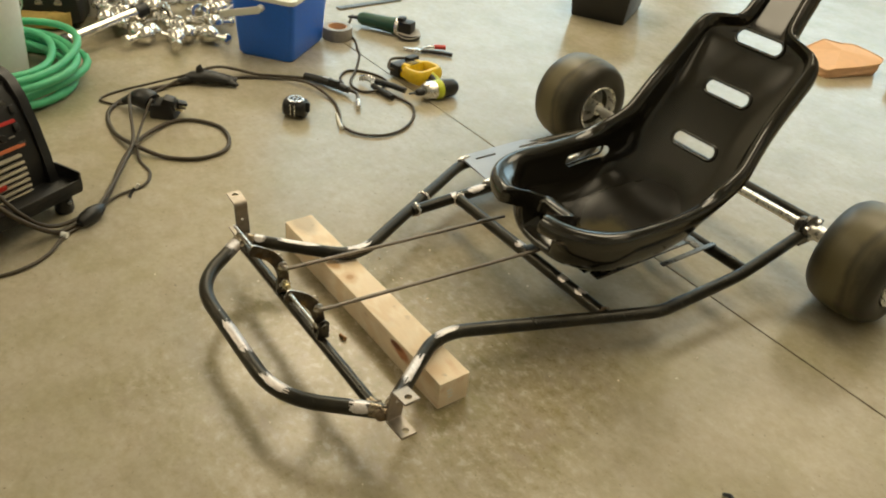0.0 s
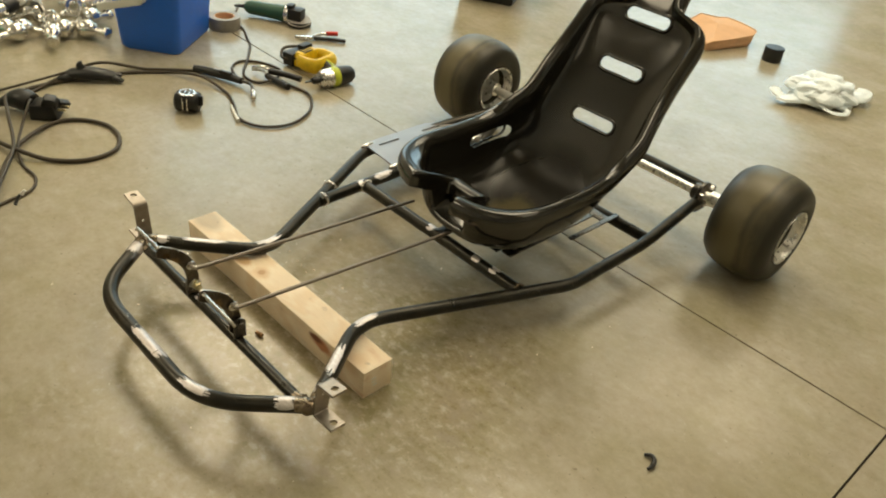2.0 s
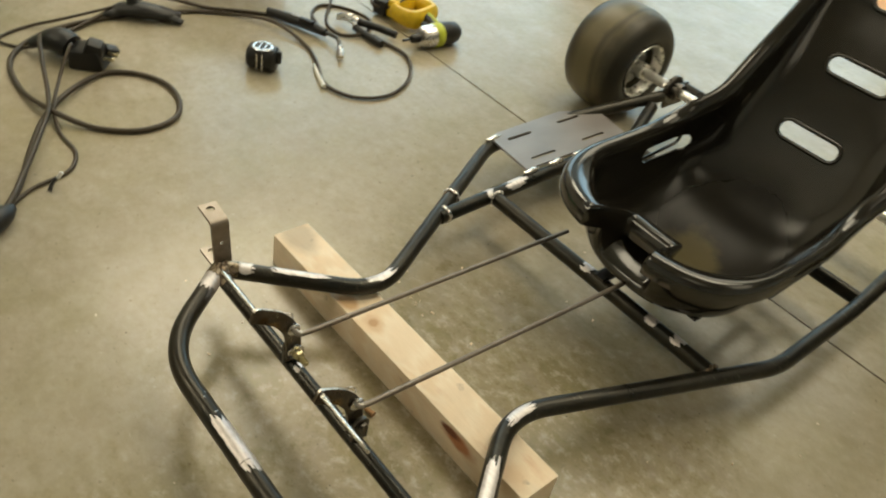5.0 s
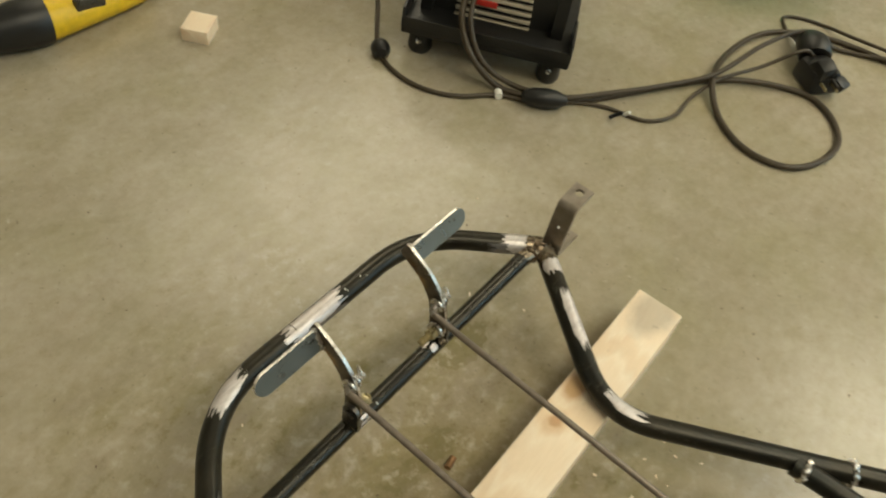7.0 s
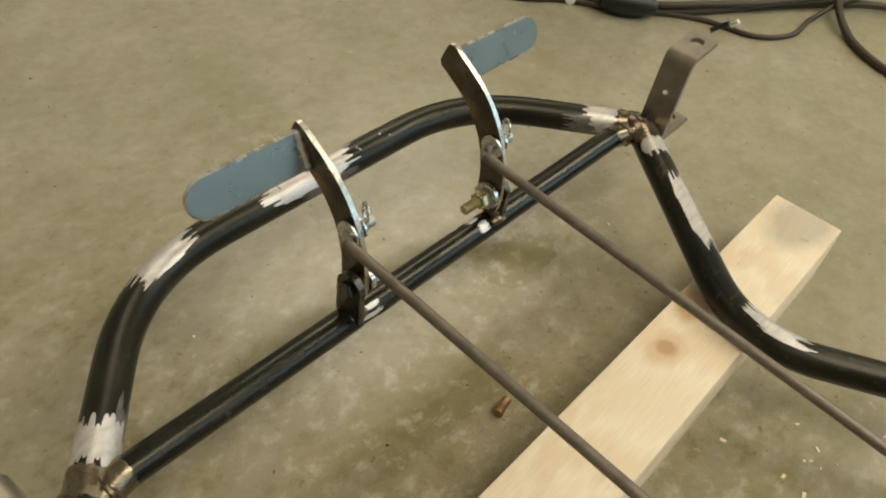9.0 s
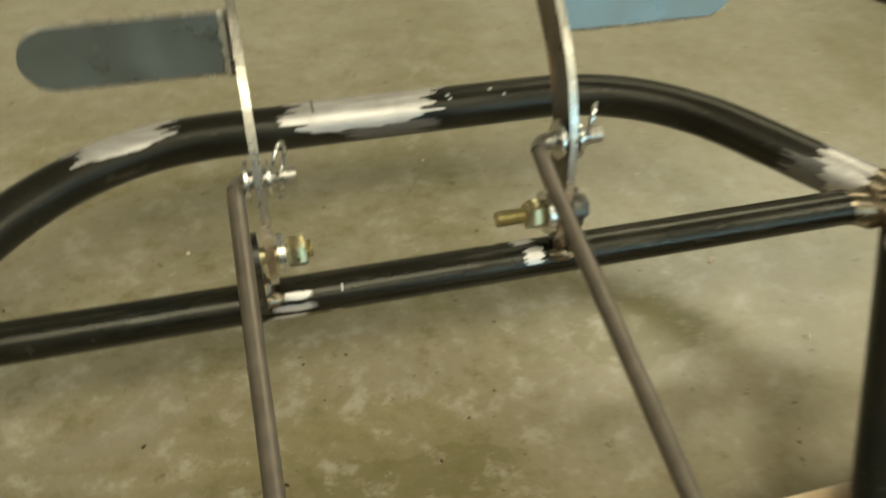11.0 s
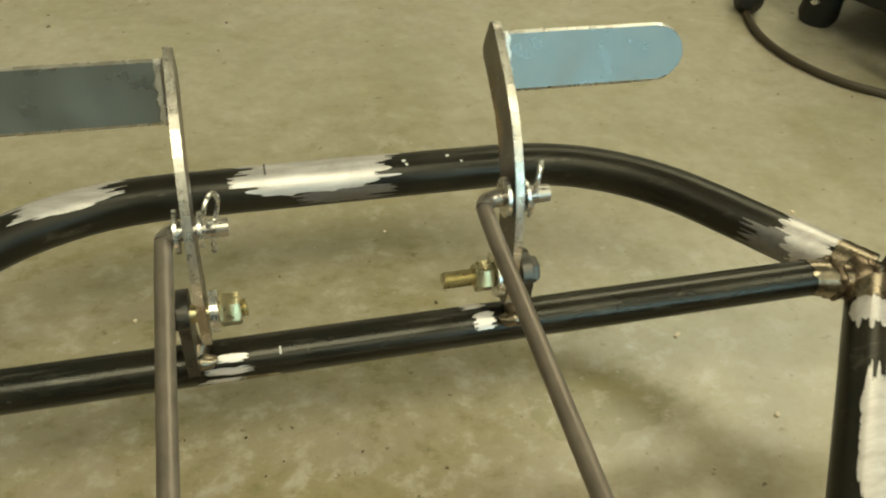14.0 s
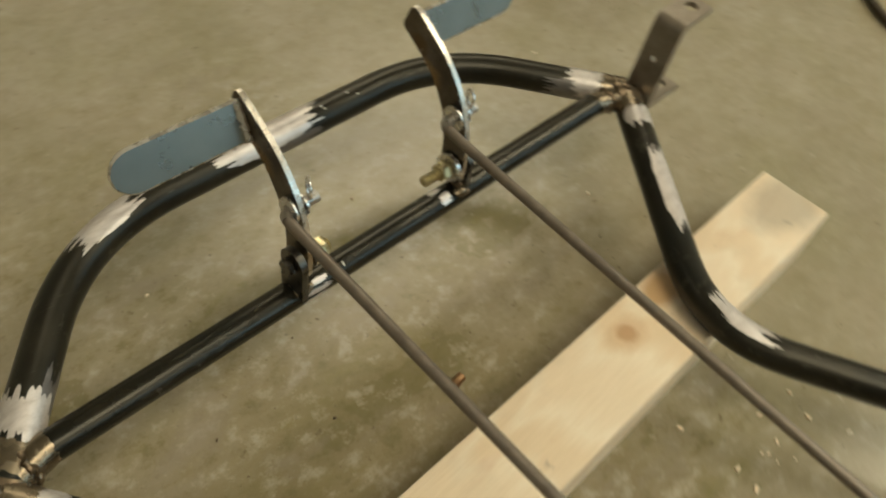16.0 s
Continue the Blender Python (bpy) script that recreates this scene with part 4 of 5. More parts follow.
    part("pivot_bolt", Build().lathe(grooves + [(0.0047, s * 0.01), (0.0047, -s * 0.013), (0.0, -s * 0.013)], 20, axis="X", at=pose(0, *pv)).mesh("pivot_bolt", M["zinc"]), arm, "yellow zinc threaded bolt")
    hexagon("bolt_head", 0.0078, 0.006, pose(-s * 0.0145, *pv), "flat", arm)
    washer(0.0125 if xa < 0 else 0.0105, pose(s * 0.0048, *pv), arm)
    washer(0.0125 if xa < 0 else 0.0105, pose(s * 0.0068, *pv), arm)
    hexagon("nut", 0.0086, 0.0105, pose(s * 0.0135, *pv), "zinc", arm, "yellow zinc hex nut")
    # bent rod end through the arm, with washer and split pin
    ry, rz = -0.0245, 0.195
    washer(0.0105, pose(0.0055, ry, rz), arm)
    washer(0.0085, pose(-0.0052, ry, rz), arm)
    pin = []
    for k in range(15):
        a = radians(-100 + 24 * k)
        pin.append(Vector((-0.0112 + 0.0032 * math.cos(a), ry + 0.0062 * math.cos(a), rz + 0.0115 + 0.0078 * math.sin(a))))
    pin += [Vector((-0.0105, ry + 0.0012, rz - 0.006)), Vector((-0.0098, ry - 0.0005, rz - 0.015))]
    part("split_pin", Build().sweep(pin, 0.0012, 8).mesh("split_pin", M["zincw"]), arm, "bent wire hitch pin")
    ro = 0.0115 if xa > 0 else 0.018
    rod = fillet([(-0.018, ry, rz), (ro, ry, rz), (ro, ry + 0.03, rz - 0.003)], 0.009, 6)
    end = Vector((-0.068 - xa if xa < 0 else 0.09 - xa, 0.575, 0.1475))
    rod += [end]
    part("push_rod", Build().sweep(rod[6:], 0.0042, 14).mesh("push_rod", M["rod"]), arm, "long thin steel push rod")
    part("rod_end", Build().sweep(rod[:7], 0.0046, 14).mesh("rod_end", M["flat_bright"]), arm, "bent bare rod end")
    return arm


pedal(0.0815, 0.0595, 0.0965, 0.004, -0.0155, 0.149)
pedal(-0.0785, -0.0425, 0.1035, 0.0, -0.0195, 0.1455)

# ---- wood block under the frame ----
bw = Build().box(0.681, 0.0755, 0.0695, 0.0022).mesh("wood_block", M["pine"])
block = solo("wood_block", bw, "square pine lumber offcut lying under the frame", "lumber", pose(-0.059, 0.1785, 0.0348, 0, 0, 0.75))
# ink marks on its end
for k in range(3):
    part("ink_stamp", Build().box(0.0006, 0.012, 0.003).mesh("ink_stamp", M["white"]), block, "small white ink stamp", pose(0.3407, -0.012 + 0.002 * k, 0.008 - 0.009 * k))


# ---- welder ----
def louver_welder():
    """Upright wire-feed welder: front faces local -y, base at z 0."""
    w = thing("welder", "black wire-feed welder with red-striped panel and louvred front", "welder", pose(-0.756, -0.428, 0, 0, 0, 117))
    W, D, H = 0.268, 0.42, 0.36
    # side profile, curved at the top front
    prof = [(0.0, 0.055), (-0.0, 0.09), (0.012, 0.16), (0.03, 0.23), (0.055, 0.3), (0.085, 0.345), (0.12, 0.36), (D, 0.36), (D, 0.055)]
    for sx in (-1, 1):
        b = Build()
        b.rings([[(sx * (W / 2) + dx, y, z) for y, z in prof] for dx in (-0.012, 0.012)])
        part("side_panel", b.mesh("side_panel", M["black"]), w, "black plastic side panel")
    inner = [(0.018, 0.06), (0.02, 0.16), (0.04, 0.23), (0.066, 0.295), (0.1, 0.335), (D - 0.01, 0.335), (D - 0.01, 0.06)]
    b = Build()
    b.rings([[(x, y, z) for y, z in inner] for x in (-W / 2 + 0.012, W / 2 - 0.012)])
    part("casing", b.mesh("casing", M["black"]), w)
    part("base_tray", Build().box(W + 0.075, D + 0.07, 0.028, 0.006, at=pose(0, D / 2 - 0.02, 0.07)).mesh("base_tray", M["black"]), w, "black steel base tray")
    b = Build()
    for sx in (-1, 1):
        b.box(0.006, 0.09, 0.05, 0.002, at=pose(sx * (W / 2 + 0.034), -0.01, 0.09))
    b.box(W + 0.075, 0.006, 0.022, 0.002, at=pose(0, -0.053, 0.084))
    part("tray_lip", b.mesh("tray_lip", M["black"]), w)
    for sx in (-1, 1):
        for y in (-0.015, D - 0.06):
            part("foot", Build().lathe([(0.0, 0.0), (0.02, 0.0), (0.025, 0.01), (0.022, 0.058), (0.0, 0.058)], 18, at=pose(sx * 0.135, y, 0)).mesh("foot", M["black"]), w)
            part("foot_bolt", Build().lathe([(0.0, 0.008), (0.005, 0.006), (0.006, 0.0), (0.0, 0.0)], 10, at=pose(sx * 0.135, y - 0.022, 0.034, 90, 0, 0)).mesh("foot_bolt", M["zincw"]), w)

    def on_front(z):
        for (y0, z0), (y1, z1) in zip(inner, inner[1:]):
            if z0 <= z <= z1:
                return y0 + (y1 - y0) * (z - z0) / (z1 - z0)
        return 0.018

    for k in range(7):
        z = 0.082 + 0.0165 * k
        part("louver", Build().box(0.155 - 0.002 * k, 0.012, 0.0075, 0.002, at=pose(0.0, on_front(z) - 0.005, z, -14, 0, 0)).mesh("louver", M["grille"]), w)
    part("name_strip", Build().box(0.052, 0.004, 0.012, 0.001, at=pose(-0.02, on_front(0.12) - 0.013, 0.124)).mesh("name_strip", M["red"]), w, "small red name plate")
    for z, mat, h in ((0.2, "orange", 0.009), (0.258, "red", 0.009)):
        part("stripe", Build().box(0.19, 0.003, h, 0.0006, at=pose(0, on_front(z) - 0.0015, z, -22, 0, 0)).mesh("stripe", M[mat]), w)
    for x, z, r in ((-0.05, 0.285, 0.013), (0.045, 0.285, 0.013), (-0.055, 0.228, 0.012), (0.04, 0.23, 0.01)):
        part("knob", Build().lathe([(0.0, 0.016), (r * 0.8, 0.016), (r, 0.012), (r, 0.0), (0.0, 0.0)], 18, at=pose(x, on_front(z) - 0.001, z, 68, 0, 0)).mesh("knob", M["black"]), w)
    for x, z, s in ((-0.02, 0.232, 0.024), (0.075, 0.26, 0.014), (-0.075, 0.252, 0.012), (0.0, 0.276, 0.02), (0.07, 0.225, 0.016)):
        part("marking", Build().box(s, 0.002, 0.004, 0.0004, at=pose(x, on_front(z) - 0.0015, z, -22, 0, 0)).mesh("marking", M["grey"]), w)
    for x in (-0.05, 0.0, 0.05):
        part("emblem_stroke", Build().box(0.022, 0.003, 0.012, 0.001, at=pose(x - 0.02, on_front(0.243) - 0.001, 0.243, -22, 0, 20)).mesh("emblem_stroke", M["red"]), w)
    h = fillet([(0, 0.12, 0.355), (0, 0.12, 0.4), (0, 0.32, 0.4), (0, 0.32, 0.355)], 0.03, 5)
    part("carry_handle", Build().sweep(h, 0.012, 12).mesh("carry_handle", M["black"]), w)
    for x, z, sw2, sh in ((-0.085, 0.3, 0.02, 0.012), (0.0, 0.31, 0.03, 0.008), (0.085, 0.3, 0.018, 0.012), (0.09, 0.205, 0.02, 0.006), (-0.09, 0.215, 0.016, 0.01), (0.02, 0.195, 0.02, 0.008)):
        part("marking", Build().box(sw2, 0.002, sh, 0.0004, at=pose(x, on_front(z) - 0.0015, z, -28, 0, 0)).mesh("marking", M["flat"]), w, "dull grey panel marking")
    for x, z in ((-0.09, 0.27), (-0.01, 0.262), (0.09, 0.243), (0.1, 0.282)):
        part("switch", Build().box(0.016, 0.012, 0.022, 0.003, at=pose(x, on_front(z) - 0.003, z, -24, 0, 0)).mesh("switch", M["black"]), w)
    part("data_label", Build().box(0.05, 0.05, 0.001, 0.0, at=pose(-0.07, 0.15, 0.3608)).mesh("data_label", M["white"]), w)
    return w


louver_welder()


def cable(name, pts, r, label, z=None, mat="cable", seg=10, category="cable", group="", thin=None):
    p = [(q[0], q[1], q[2] if len(q) > 2 else r) for q in pts]
    line = curve(p, 7)
    line = [Vector((q.x, q.y, max(q.z, r))) for q in line]
    rr = r if thin is None else [r if q.y < 0.3 else thin for q in line]
    return solo(name, Build().sweep(line, rr, seg).mesh(name, M[mat]), label, category, group=group)


# earth lead from the welder, one big loop, to the clamp
cable("earth_cable", [(-0.735, -0.48, 0.15), (-0.69, -0.455, 0.112), (-0.668, -0.4, 0.06), (-0.697, -0.335), (-0.737, -0.25), (-0.826, -0.183), (-0.95, -0.117), (-1.05, -0.055), (-1.12, 0.02, 0.012), (-1.179, 0.115),
                      (-1.16, 0.187), (-1.086, 0.238), (-0.997, 0.233), (-0.928, 0.187), (-0.915, 0.104), (-0.962, 0.024), (-1.05, -0.04, 0.02), (-1.19, -0.062), (-1.33, -0.035),
                      (-1.42, 0.06), (-1.455, 0.2), (-1.44, 0.4), (-1.37, 0.56), (-1.256, 0.64, 0.02), (-1.13, 0.665), (-1.03, 0.64), (-0.925, 0.598), (-0.84, 0.63), (-0.81, 0.72), (-0.86, 0.825), (-0.96, 0.895), (-1.05, 0.885), (-1.085, 0.862, 0.02)],
      0.0064, "thick black welding earth cable looped on the floor", group="welding cables", thin=0.0048)
cable("gun_cable", [(-0.745, -0.465, 0.16), (-0.695, -0.438, 0.118), (-0.68, -0.39, 0.06), (-0.708, -0.33, 0.02), (-0.75, -0.235, 0.02), (-0.84, -0.17, 0.02), (-0.955, -0.1, 0.02), (-1.06, -0.04, 0.03), (-1.2, 0.0, 0.06), (-1.34, 0.045, 0.05), (-1.41, 0.12), (-1.47, 0.27, 0.02),
                    (-1.49, 0.4, 0.03), (-1.42, 0.53), (-1.35, 0.64), (-1.315, 0.68)], 0.0053, "black welding gun cable lying on the floor", group="welding cables")
cable("power_cord", [(-0.83, -0.8), (-0.734, -0.706), (-0.655, -0.637), (-0.601, -0.582), (-0.577, -0.51), (-0.584, -0.442), (-0.617, -0.385), (-0.678, -0.333), (-0.715, -0.262)], 0.0048,
      "black power cord with a white tag", group="power cords")
cable("extension_cord", [(-0.72, -0.255), (-0.772, -0.217), (-0.813, -0.161), (-0.838, -0.083), (-0.898, -0.047), (-0.977, -0.049), (-1.06, -0.03, 0.02), (-1.16, 0.02, 0.03), (-1.22, 0.07, 0.07), (-1.26, 0.09, 0.05)], 0.0042,
      "thin black extension cord", group="power cords")
cable("thin_lead", [(-1.3, 0.08, 0.04), (-1.38, -0.0), (-1.44, -0.03), (-1.48, 0.05), (-1.46, 0.13, 0.02), (-1.47, 0.3, 0.03)], 0.004, "thin black lead beside the plug", group="power cords")
b = Build().lathe([(0.0, -0.022), (0.013, -0.02), (0.019, -0.008), (0.019, 0.01), (0.01, 0.022), (0.0, 0.022)], 20, at=pose(-0.601, -0.58, 0.017, 0, 80, 50))
solo("cord_plug", b.mesh("cord_plug", M["black"]), "round black rubber plug on a cord", "plug")
b = Build().lathe([(0.0, -0.008), (0.008, -0.008), (0.008, 0.008), (0.0, 0.008)], 16, at=pose(-0.677, -0.333, 0.0085, 0, 90, 45))
solo("cord_tag", b.mesh("cord_tag", M["white"]), "small white sleeve on the power cord", "sleeve")
b = Build().lathe([(0.0, -0.045), (0.011, -0.042), (0.019, -0.025), (0.021, 0.0), (0.018, 0.025), (0.009, 0.045), (0.0, 0.048)], 20, at=pose(-0.722, -0.255, 0.02, 0, 88, 125))
solo("cord_socket", b.mesh("cord_socket", M["black"]), "black rubber cord socket on the floor", "socket")
b = Build().sweep(curve([(-0.79, -0.138, 0.005), (-0.8, -0.128, 0.014), (-0.802, -0.118, 0.022)], 5), 0.0042, 10)
b.lathe([(0.0, 0.0), (0.004, 0.0), (0.004, 0.014), (0.0, 0.016)], 12, at=pose(-0.803, -0.115, 0.02, -40, 0, 0), mat=1)
solo("lead_tip", b.mesh("lead_tip", [M["black"], M["white"]]), "short black lead end with a pale tip", "lead")

# plug adapter with brass prongs: a stepped block and a second plug pushed into it
ad = thing("plug_adapter", "heavy black plug adapter with brass prongs on the cables", "adapter", pose(-1.262, 0.098, 0, 0, 0, 47))
b = Build().box(0.09, 0.075, 0.05, 0.012, at=pose(0.03, 0, 0.028, 6, -4, 0), taper=0.82)
b.box(0.05, 0.05, 0.03, 0.01, at=pose(0.05, -0.008, 0.058, 10, 14, 12), taper=0.7)
b.box(0.03, 0.03, 0.022, 0.006, at=pose(0.075, 0.028, 0.035, 0, 20, 30))
part("body", b.mesh("body", M["black"]), ad)
b = Build().sweep(curve([(-0.015, 0.01, 0.036), (-0.05, 0.02, 0.042), (-0.085, 0.022, 0.034), (-0.12, 0.012, 0.024)], 5), [0.034, 0.036, 0.037, 0.038, 0.038, 0.037, 0.036, 0.034, 0.032, 0.03, 0.026, 0.022, 0.019, 0.016, 0.013, 0.01], 14, flat=0.85)
part("inserted_plug", b.mesh("inserted_plug", M["black"]), ad, "black moulded plug pushed into the adapter")
for k in (-1, 1):
    part("prong", Build().box(0.026, 0.0025, 0.007, 0.0006, at=pose(0.086, 0.013 * k - 0.005, 0.036)).mesh("prong", M["zinc"]), ad, "brass prong")
part("ground_pin", Build().lathe([(0.0, 0.0), (0.0035, 0.0), (0.0035, 0.028), (0.0, 0.03)], 12, at=pose(0.078, 0, 0.05, 0, 90, 0)).mesh("ground_pin", M["black"]), ad)


def crumpled(name, sx, sy, sz, seed, mat, label, category, at, cuts=4, rough=0.5, pinch=0.0):
    """A lumpy, creased body that rests on the floor."""
    bm = bmesh.new()
    bmesh.ops.create_icosphere(bm, subdivisions=cuts, radius=0.5)
    for v in bm.verts:
        p = v.co.copy()
        q = p * 3.2 + Vector((seed * 7.1, seed * 3.3, 0))
        k = 1 + rough * (abs(noise.noise(q)) * 2 - 0.6) + 0.3 * rough * abs(noise.noise(q * 2.7))
        wide = 1 + pinch * math.sin(6 * p.x + seed)
        v.co = Vector((p.x * sx * k, p.y * sy * k * wide, p.z * sz * k))
        v.co.z = max(v.co.z + sz * 0.36, 0.0)
    for f in bm.faces:
        f.smooth = cuts > 4
    me = bpy.data.meshes.new(name)
    bm.to_mesh(me)
    bm.free()
    me.materials.append(M[mat])
    return solo(name, me, label, category, at)


glove_b = Build()
for pts, rads, fl in (([(-0.1, 0.0, 0.02), (-0.06, 0.004, 0.03), (0.0, 0.0, 0.034), (0.05, -0.004, 0.03), (0.1, 0.0, 0.024)], (0.024, 0.04), 0.6),
                      ([(-0.03, 0.0, 0.035), (-0.035, 0.004, 0.065), (-0.03, 0.006, 0.084)], (0.028, 0.004), 0.8),
                      ([(-0.07, -0.01, 0.022), (-0.1, -0.022, 0.02), (-0.125, -0.03, 0.018)], (0.02, 0.012), 0.8),
                      ([(0.06, 0.0, 0.026), (0.1, -0.016, 0.02), (0.13, -0.03, 0.014)], (0.026, 0.012), 0.6),
                      ([(0.05, 0.012, 0.022), (0.09, 0.026, 0.018), (0.12, 0.03, 0.014)], (0.022, 0.012), 0.6)):
    pts = curve(pts, 6)
    m = len(pts) - 1
    glove_b.sweep(pts, [rads[0] + (rads[1] - rads[0]) * abs(i / m if rads[1] < rads[0] else math.sin(3.14 * i / m)) + 0.003 * noise.noise(p * 60) for i, p in enumerate(pts)], 14, flat=fl)
solo("work_glove", glove_b.mesh("work_glove", M["black"]), "crumpled black work glove lying over the cables", "glove", pose(-1.43, 0.338, 0.0, 0, 0, 58) @ Matrix.Scale(0.8, 4))

# welding gun
gun = thing("welding_gun", "black welding gun with a bent neck and pale nozzle", "welding gun")
hp = curve([(-1.33, 0.665, 0.016), (-1.27, 0.695, 0.018), (-1.2, 0.724, 0.02), (-1.145, 0.742, 0.02)], 5)
part("grip", Build().sweep(hp, [0.011 + 0.004 * math.sin(3.14 * i / (len(hp) - 1)) for i in range(len(hp))], 14).mesh("grip", M["black"]), gun)
part("trigger", Build().box(0.045, 0.014, 0.012, 0.003, at=pose(-1.2, 0.713, 0.036, 0, 0, 25)).mesh("trigger", M["black"]), gun)
part("neck", Build().sweep(curve([(-1.145, 0.742, 0.02), (-1.1, 0.75, 0.024), (-1.06, 0.733, 0.018)], 6), 0.006, 12).mesh("neck", M["flat"]), gun)
part("nozzle", Build().sweep([Vector((-1.06, 0.733, 0.017)), Vector((-1.022, 0.712, 0.012))], 0.0085, 16).mesh("nozzle", M["edge"]), gun, "pale metal nozzle")
part("label_patch", Build().box(0.05, 0.012, 0.001, at=pose(-1.235, 0.712, 0.0345, 0, 0, 25)).mesh("label_patch", M["grey"]), gun)

# earth clamp
cl = thing("earth_clamp", "steel earth clamp with dark handles and open jaws", "clamp")
part("handle", Build().sweep([Vector((-1.155, 0.86, 0.03)), Vector((-1.1, 0.9, 0.026)), Vector((-1.055, 0.925, 0.022))], 0.011, 10).mesh("handle", M["black"]), cl)
part("handle", Build().sweep([Vector((-1.155, 0.85, 0.014)), Vector((-1.1, 0.855, 0.012)), Vector((-1.04, 0.862, 0.012))], 0.011, 10).mesh("handle", M["black"]), cl)
for s in (0, 1):
    part("jaw", Build().sweep(curve([(-1.15, 0.855 + 0.01 * s, 0.016 + 0.012 * s), (-1.185, 0.85, 0.022 + 0.016 * s), (-1.225, 0.835, 0.014 + 0.008 * s)], 5), 0.006, 8).mesh("jaw", M["zincw"]), cl, "bright steel jaw")
solo("filler_stub", Build().sweep([Vector((-1.022, 0.625, 0.0075)), Vector((-0.96, 0.602, 0.0075)), Vector((-0.912, 0.586, 0.0075))], [0.0035, 0.0055, 0.0065], 12).mesh("filler_stub", M["white"]), "short pale stick lying on a cable", "stick")

# ---- tape measure ----
tm = thing("tape_measure", "black and silver pocket tape measure", "tape measure", pose(-1.07, 0.499, 0, 0, 0, 44) @ Matrix.Diagonal((1.55, 0.95, 0.9, 1)))
oc = [(0.036 * math.cos(a), 0.036 * math.sin(a) + 0.036) for a in [2 * math.pi * k / 28 for k in range(28)]]
oc = [(max(-0.034, min(0.034, y)), max(0.0, min(0.068, z))) for y, z in oc]
part("case", Build().rings([[(x, y * s, 0.034 + (z - 0.034) * s) for y, z in oc] for x, s in ((-0.024, 0.86), (-0.02, 1.0), (0.02, 1.0), (0.024, 0.86))]).mesh("case", M["black"]), tm)
for x in (-0.0045, 0.0045):
    part("band", Build().box(0.0022, 0.003, 0.05, 0.0006, at=pose(x, -0.0345, 0.036)).box(0.0022, 0.05, 0.003, 0.0006, at=pose(x, -0.005, 0.0685)).mesh("band", M["zincw"]), tm, "silver band")
part("face_disc", Build().lathe([(0.015, 0.0), (0.015, 0.003), (0.018, 0.003), (0.02, 0.0)], 28, at=pose(0.0, 0.0, 0.068) @ Matrix.Diagonal((0.9, 1.4, 1, 1))).mesh("face_disc", M["zincw"]), tm, "silver face disc")
part("belt_clip", Build().box(0.01, 0.02, 0.035, 0.002, at=pose(0.0225, -0.004, 0.045, 0, 8, 90)).mesh("belt_clip", M["black"]), tm)


# ---- power tools ----
def drill_driver():
    """Cordless impact driver lying on its side."""
    d = thing("impact_driver", "cordless driver with yellow body, lime collar and black grip lying down", "power tool", pose(-0.985, 0.985, 0, 0, 0, 12))
    at = pose(0, 0.045, 0.034, 90, 0, -16)
    part("motor_housing", Build().lathe([(0.0, -0.075), (0.02, -0.073), (0.03, -0.06), (0.033, -0.03), (0.033, -0.008)], 24, at=at).mesh("motor_housing", M["black"]), d)
    part("collar", Build().lathe([(0.033, -0.008), (0.0345, -0.006), (0.0345, 0.016), (0.033, 0.018)], 24, at=at).mesh("collar", M["lime"]), d, "lime plastic collar")
    part("gear_case", Build().lathe([(0.033, 0.018), (0.032, 0.05), (0.026, 0.062), (0.014, 0.066), (0.0, 0.066)], 24, at=at).mesh("gear_case", M["zincw"]), d, "silver gear case")
    part("chuck", Build().lathe([(0.013, 0.064), (0.013, 0.088), (0.01, 0.094), (0.0, 0.094)], 20, at=at).mesh("chuck", M["black"]), d)
    part("bit", Build().lathe([(0.0038, 0.09), (0.0036, 0.122), (0.0, 0.124)], 6, at=at).mesh("bit", M["flat"]), d, "steel driver bit")
    g = curve([(-0.015, 0.06, 0.034), (-0.06, 0.085, 0.036), (-0.11, 0.1, 0.036)], 5)
    part("grip", Build().sweep(g, 0.02, 14).mesh("grip", M["black"]), d)
    part("trigger", Build().box(0.03, 0.018, 0.016, 0.004, at=pose(-0.055, 0.055, 0.036, 0, 0, -20)).mesh("trigger", M["black"]), d, "black trigger")
    ring = []
    for k in range(25):
        a = radians(-160 + 320 * k / 24)
        c, t = math.cos(a), math.sin(a)
        ring.append(Vector((-0.14 + 0.046 * math.copysign(abs(c) ** 0.6, c), 0.1 + 0.056 * math.copysign(abs(t) ** 0.6, t), 0.036)))
    part("guard", Build().sweep(ring, [0.02 - 0.005 * abs(k - 12) / 12 for k in range(25)], 10, flat=1.5).mesh("guard", M["yellow"]), d, "yellow plastic shell with an open grip")
    part("shell_back", Build().box(0.05, 0.1, 0.056, 0.014, at=pose(-0.185, 0.095, 0.036, 0, 0, 4), taper=0.86).mesh("shell_back", M["yellow"]), d, "yellow plastic battery shoe")
    for k in range(3):
        part("vent", Build().box(0.004, 0.05, 0.004, 0.001, at=pose(-0.17 - 0.011 * k, 0.09, 0.064, 0, 0, 4)).mesh("vent", M["black"]), d)
    part("grip_ridge", Build().sweep([p + Vector((0.004, 0, 0.018)) for p in g], [0.007 - 0.0003 * k for k in range(len(g))], 8).mesh("grip_ridge", M["lime"]), d, "lime plastic ridge along the grip")
    part("battery", Build().box(0.05, 0.075, 0.05, 0.01, at=pose(-0.226, 0.075, 0.03)).box(0.03, 0.05, 0.03, 0.006, at=pose(-0.215, 0.12, 0.058)).mesh("battery", M["black"]), d, "black battery pack")
    return d


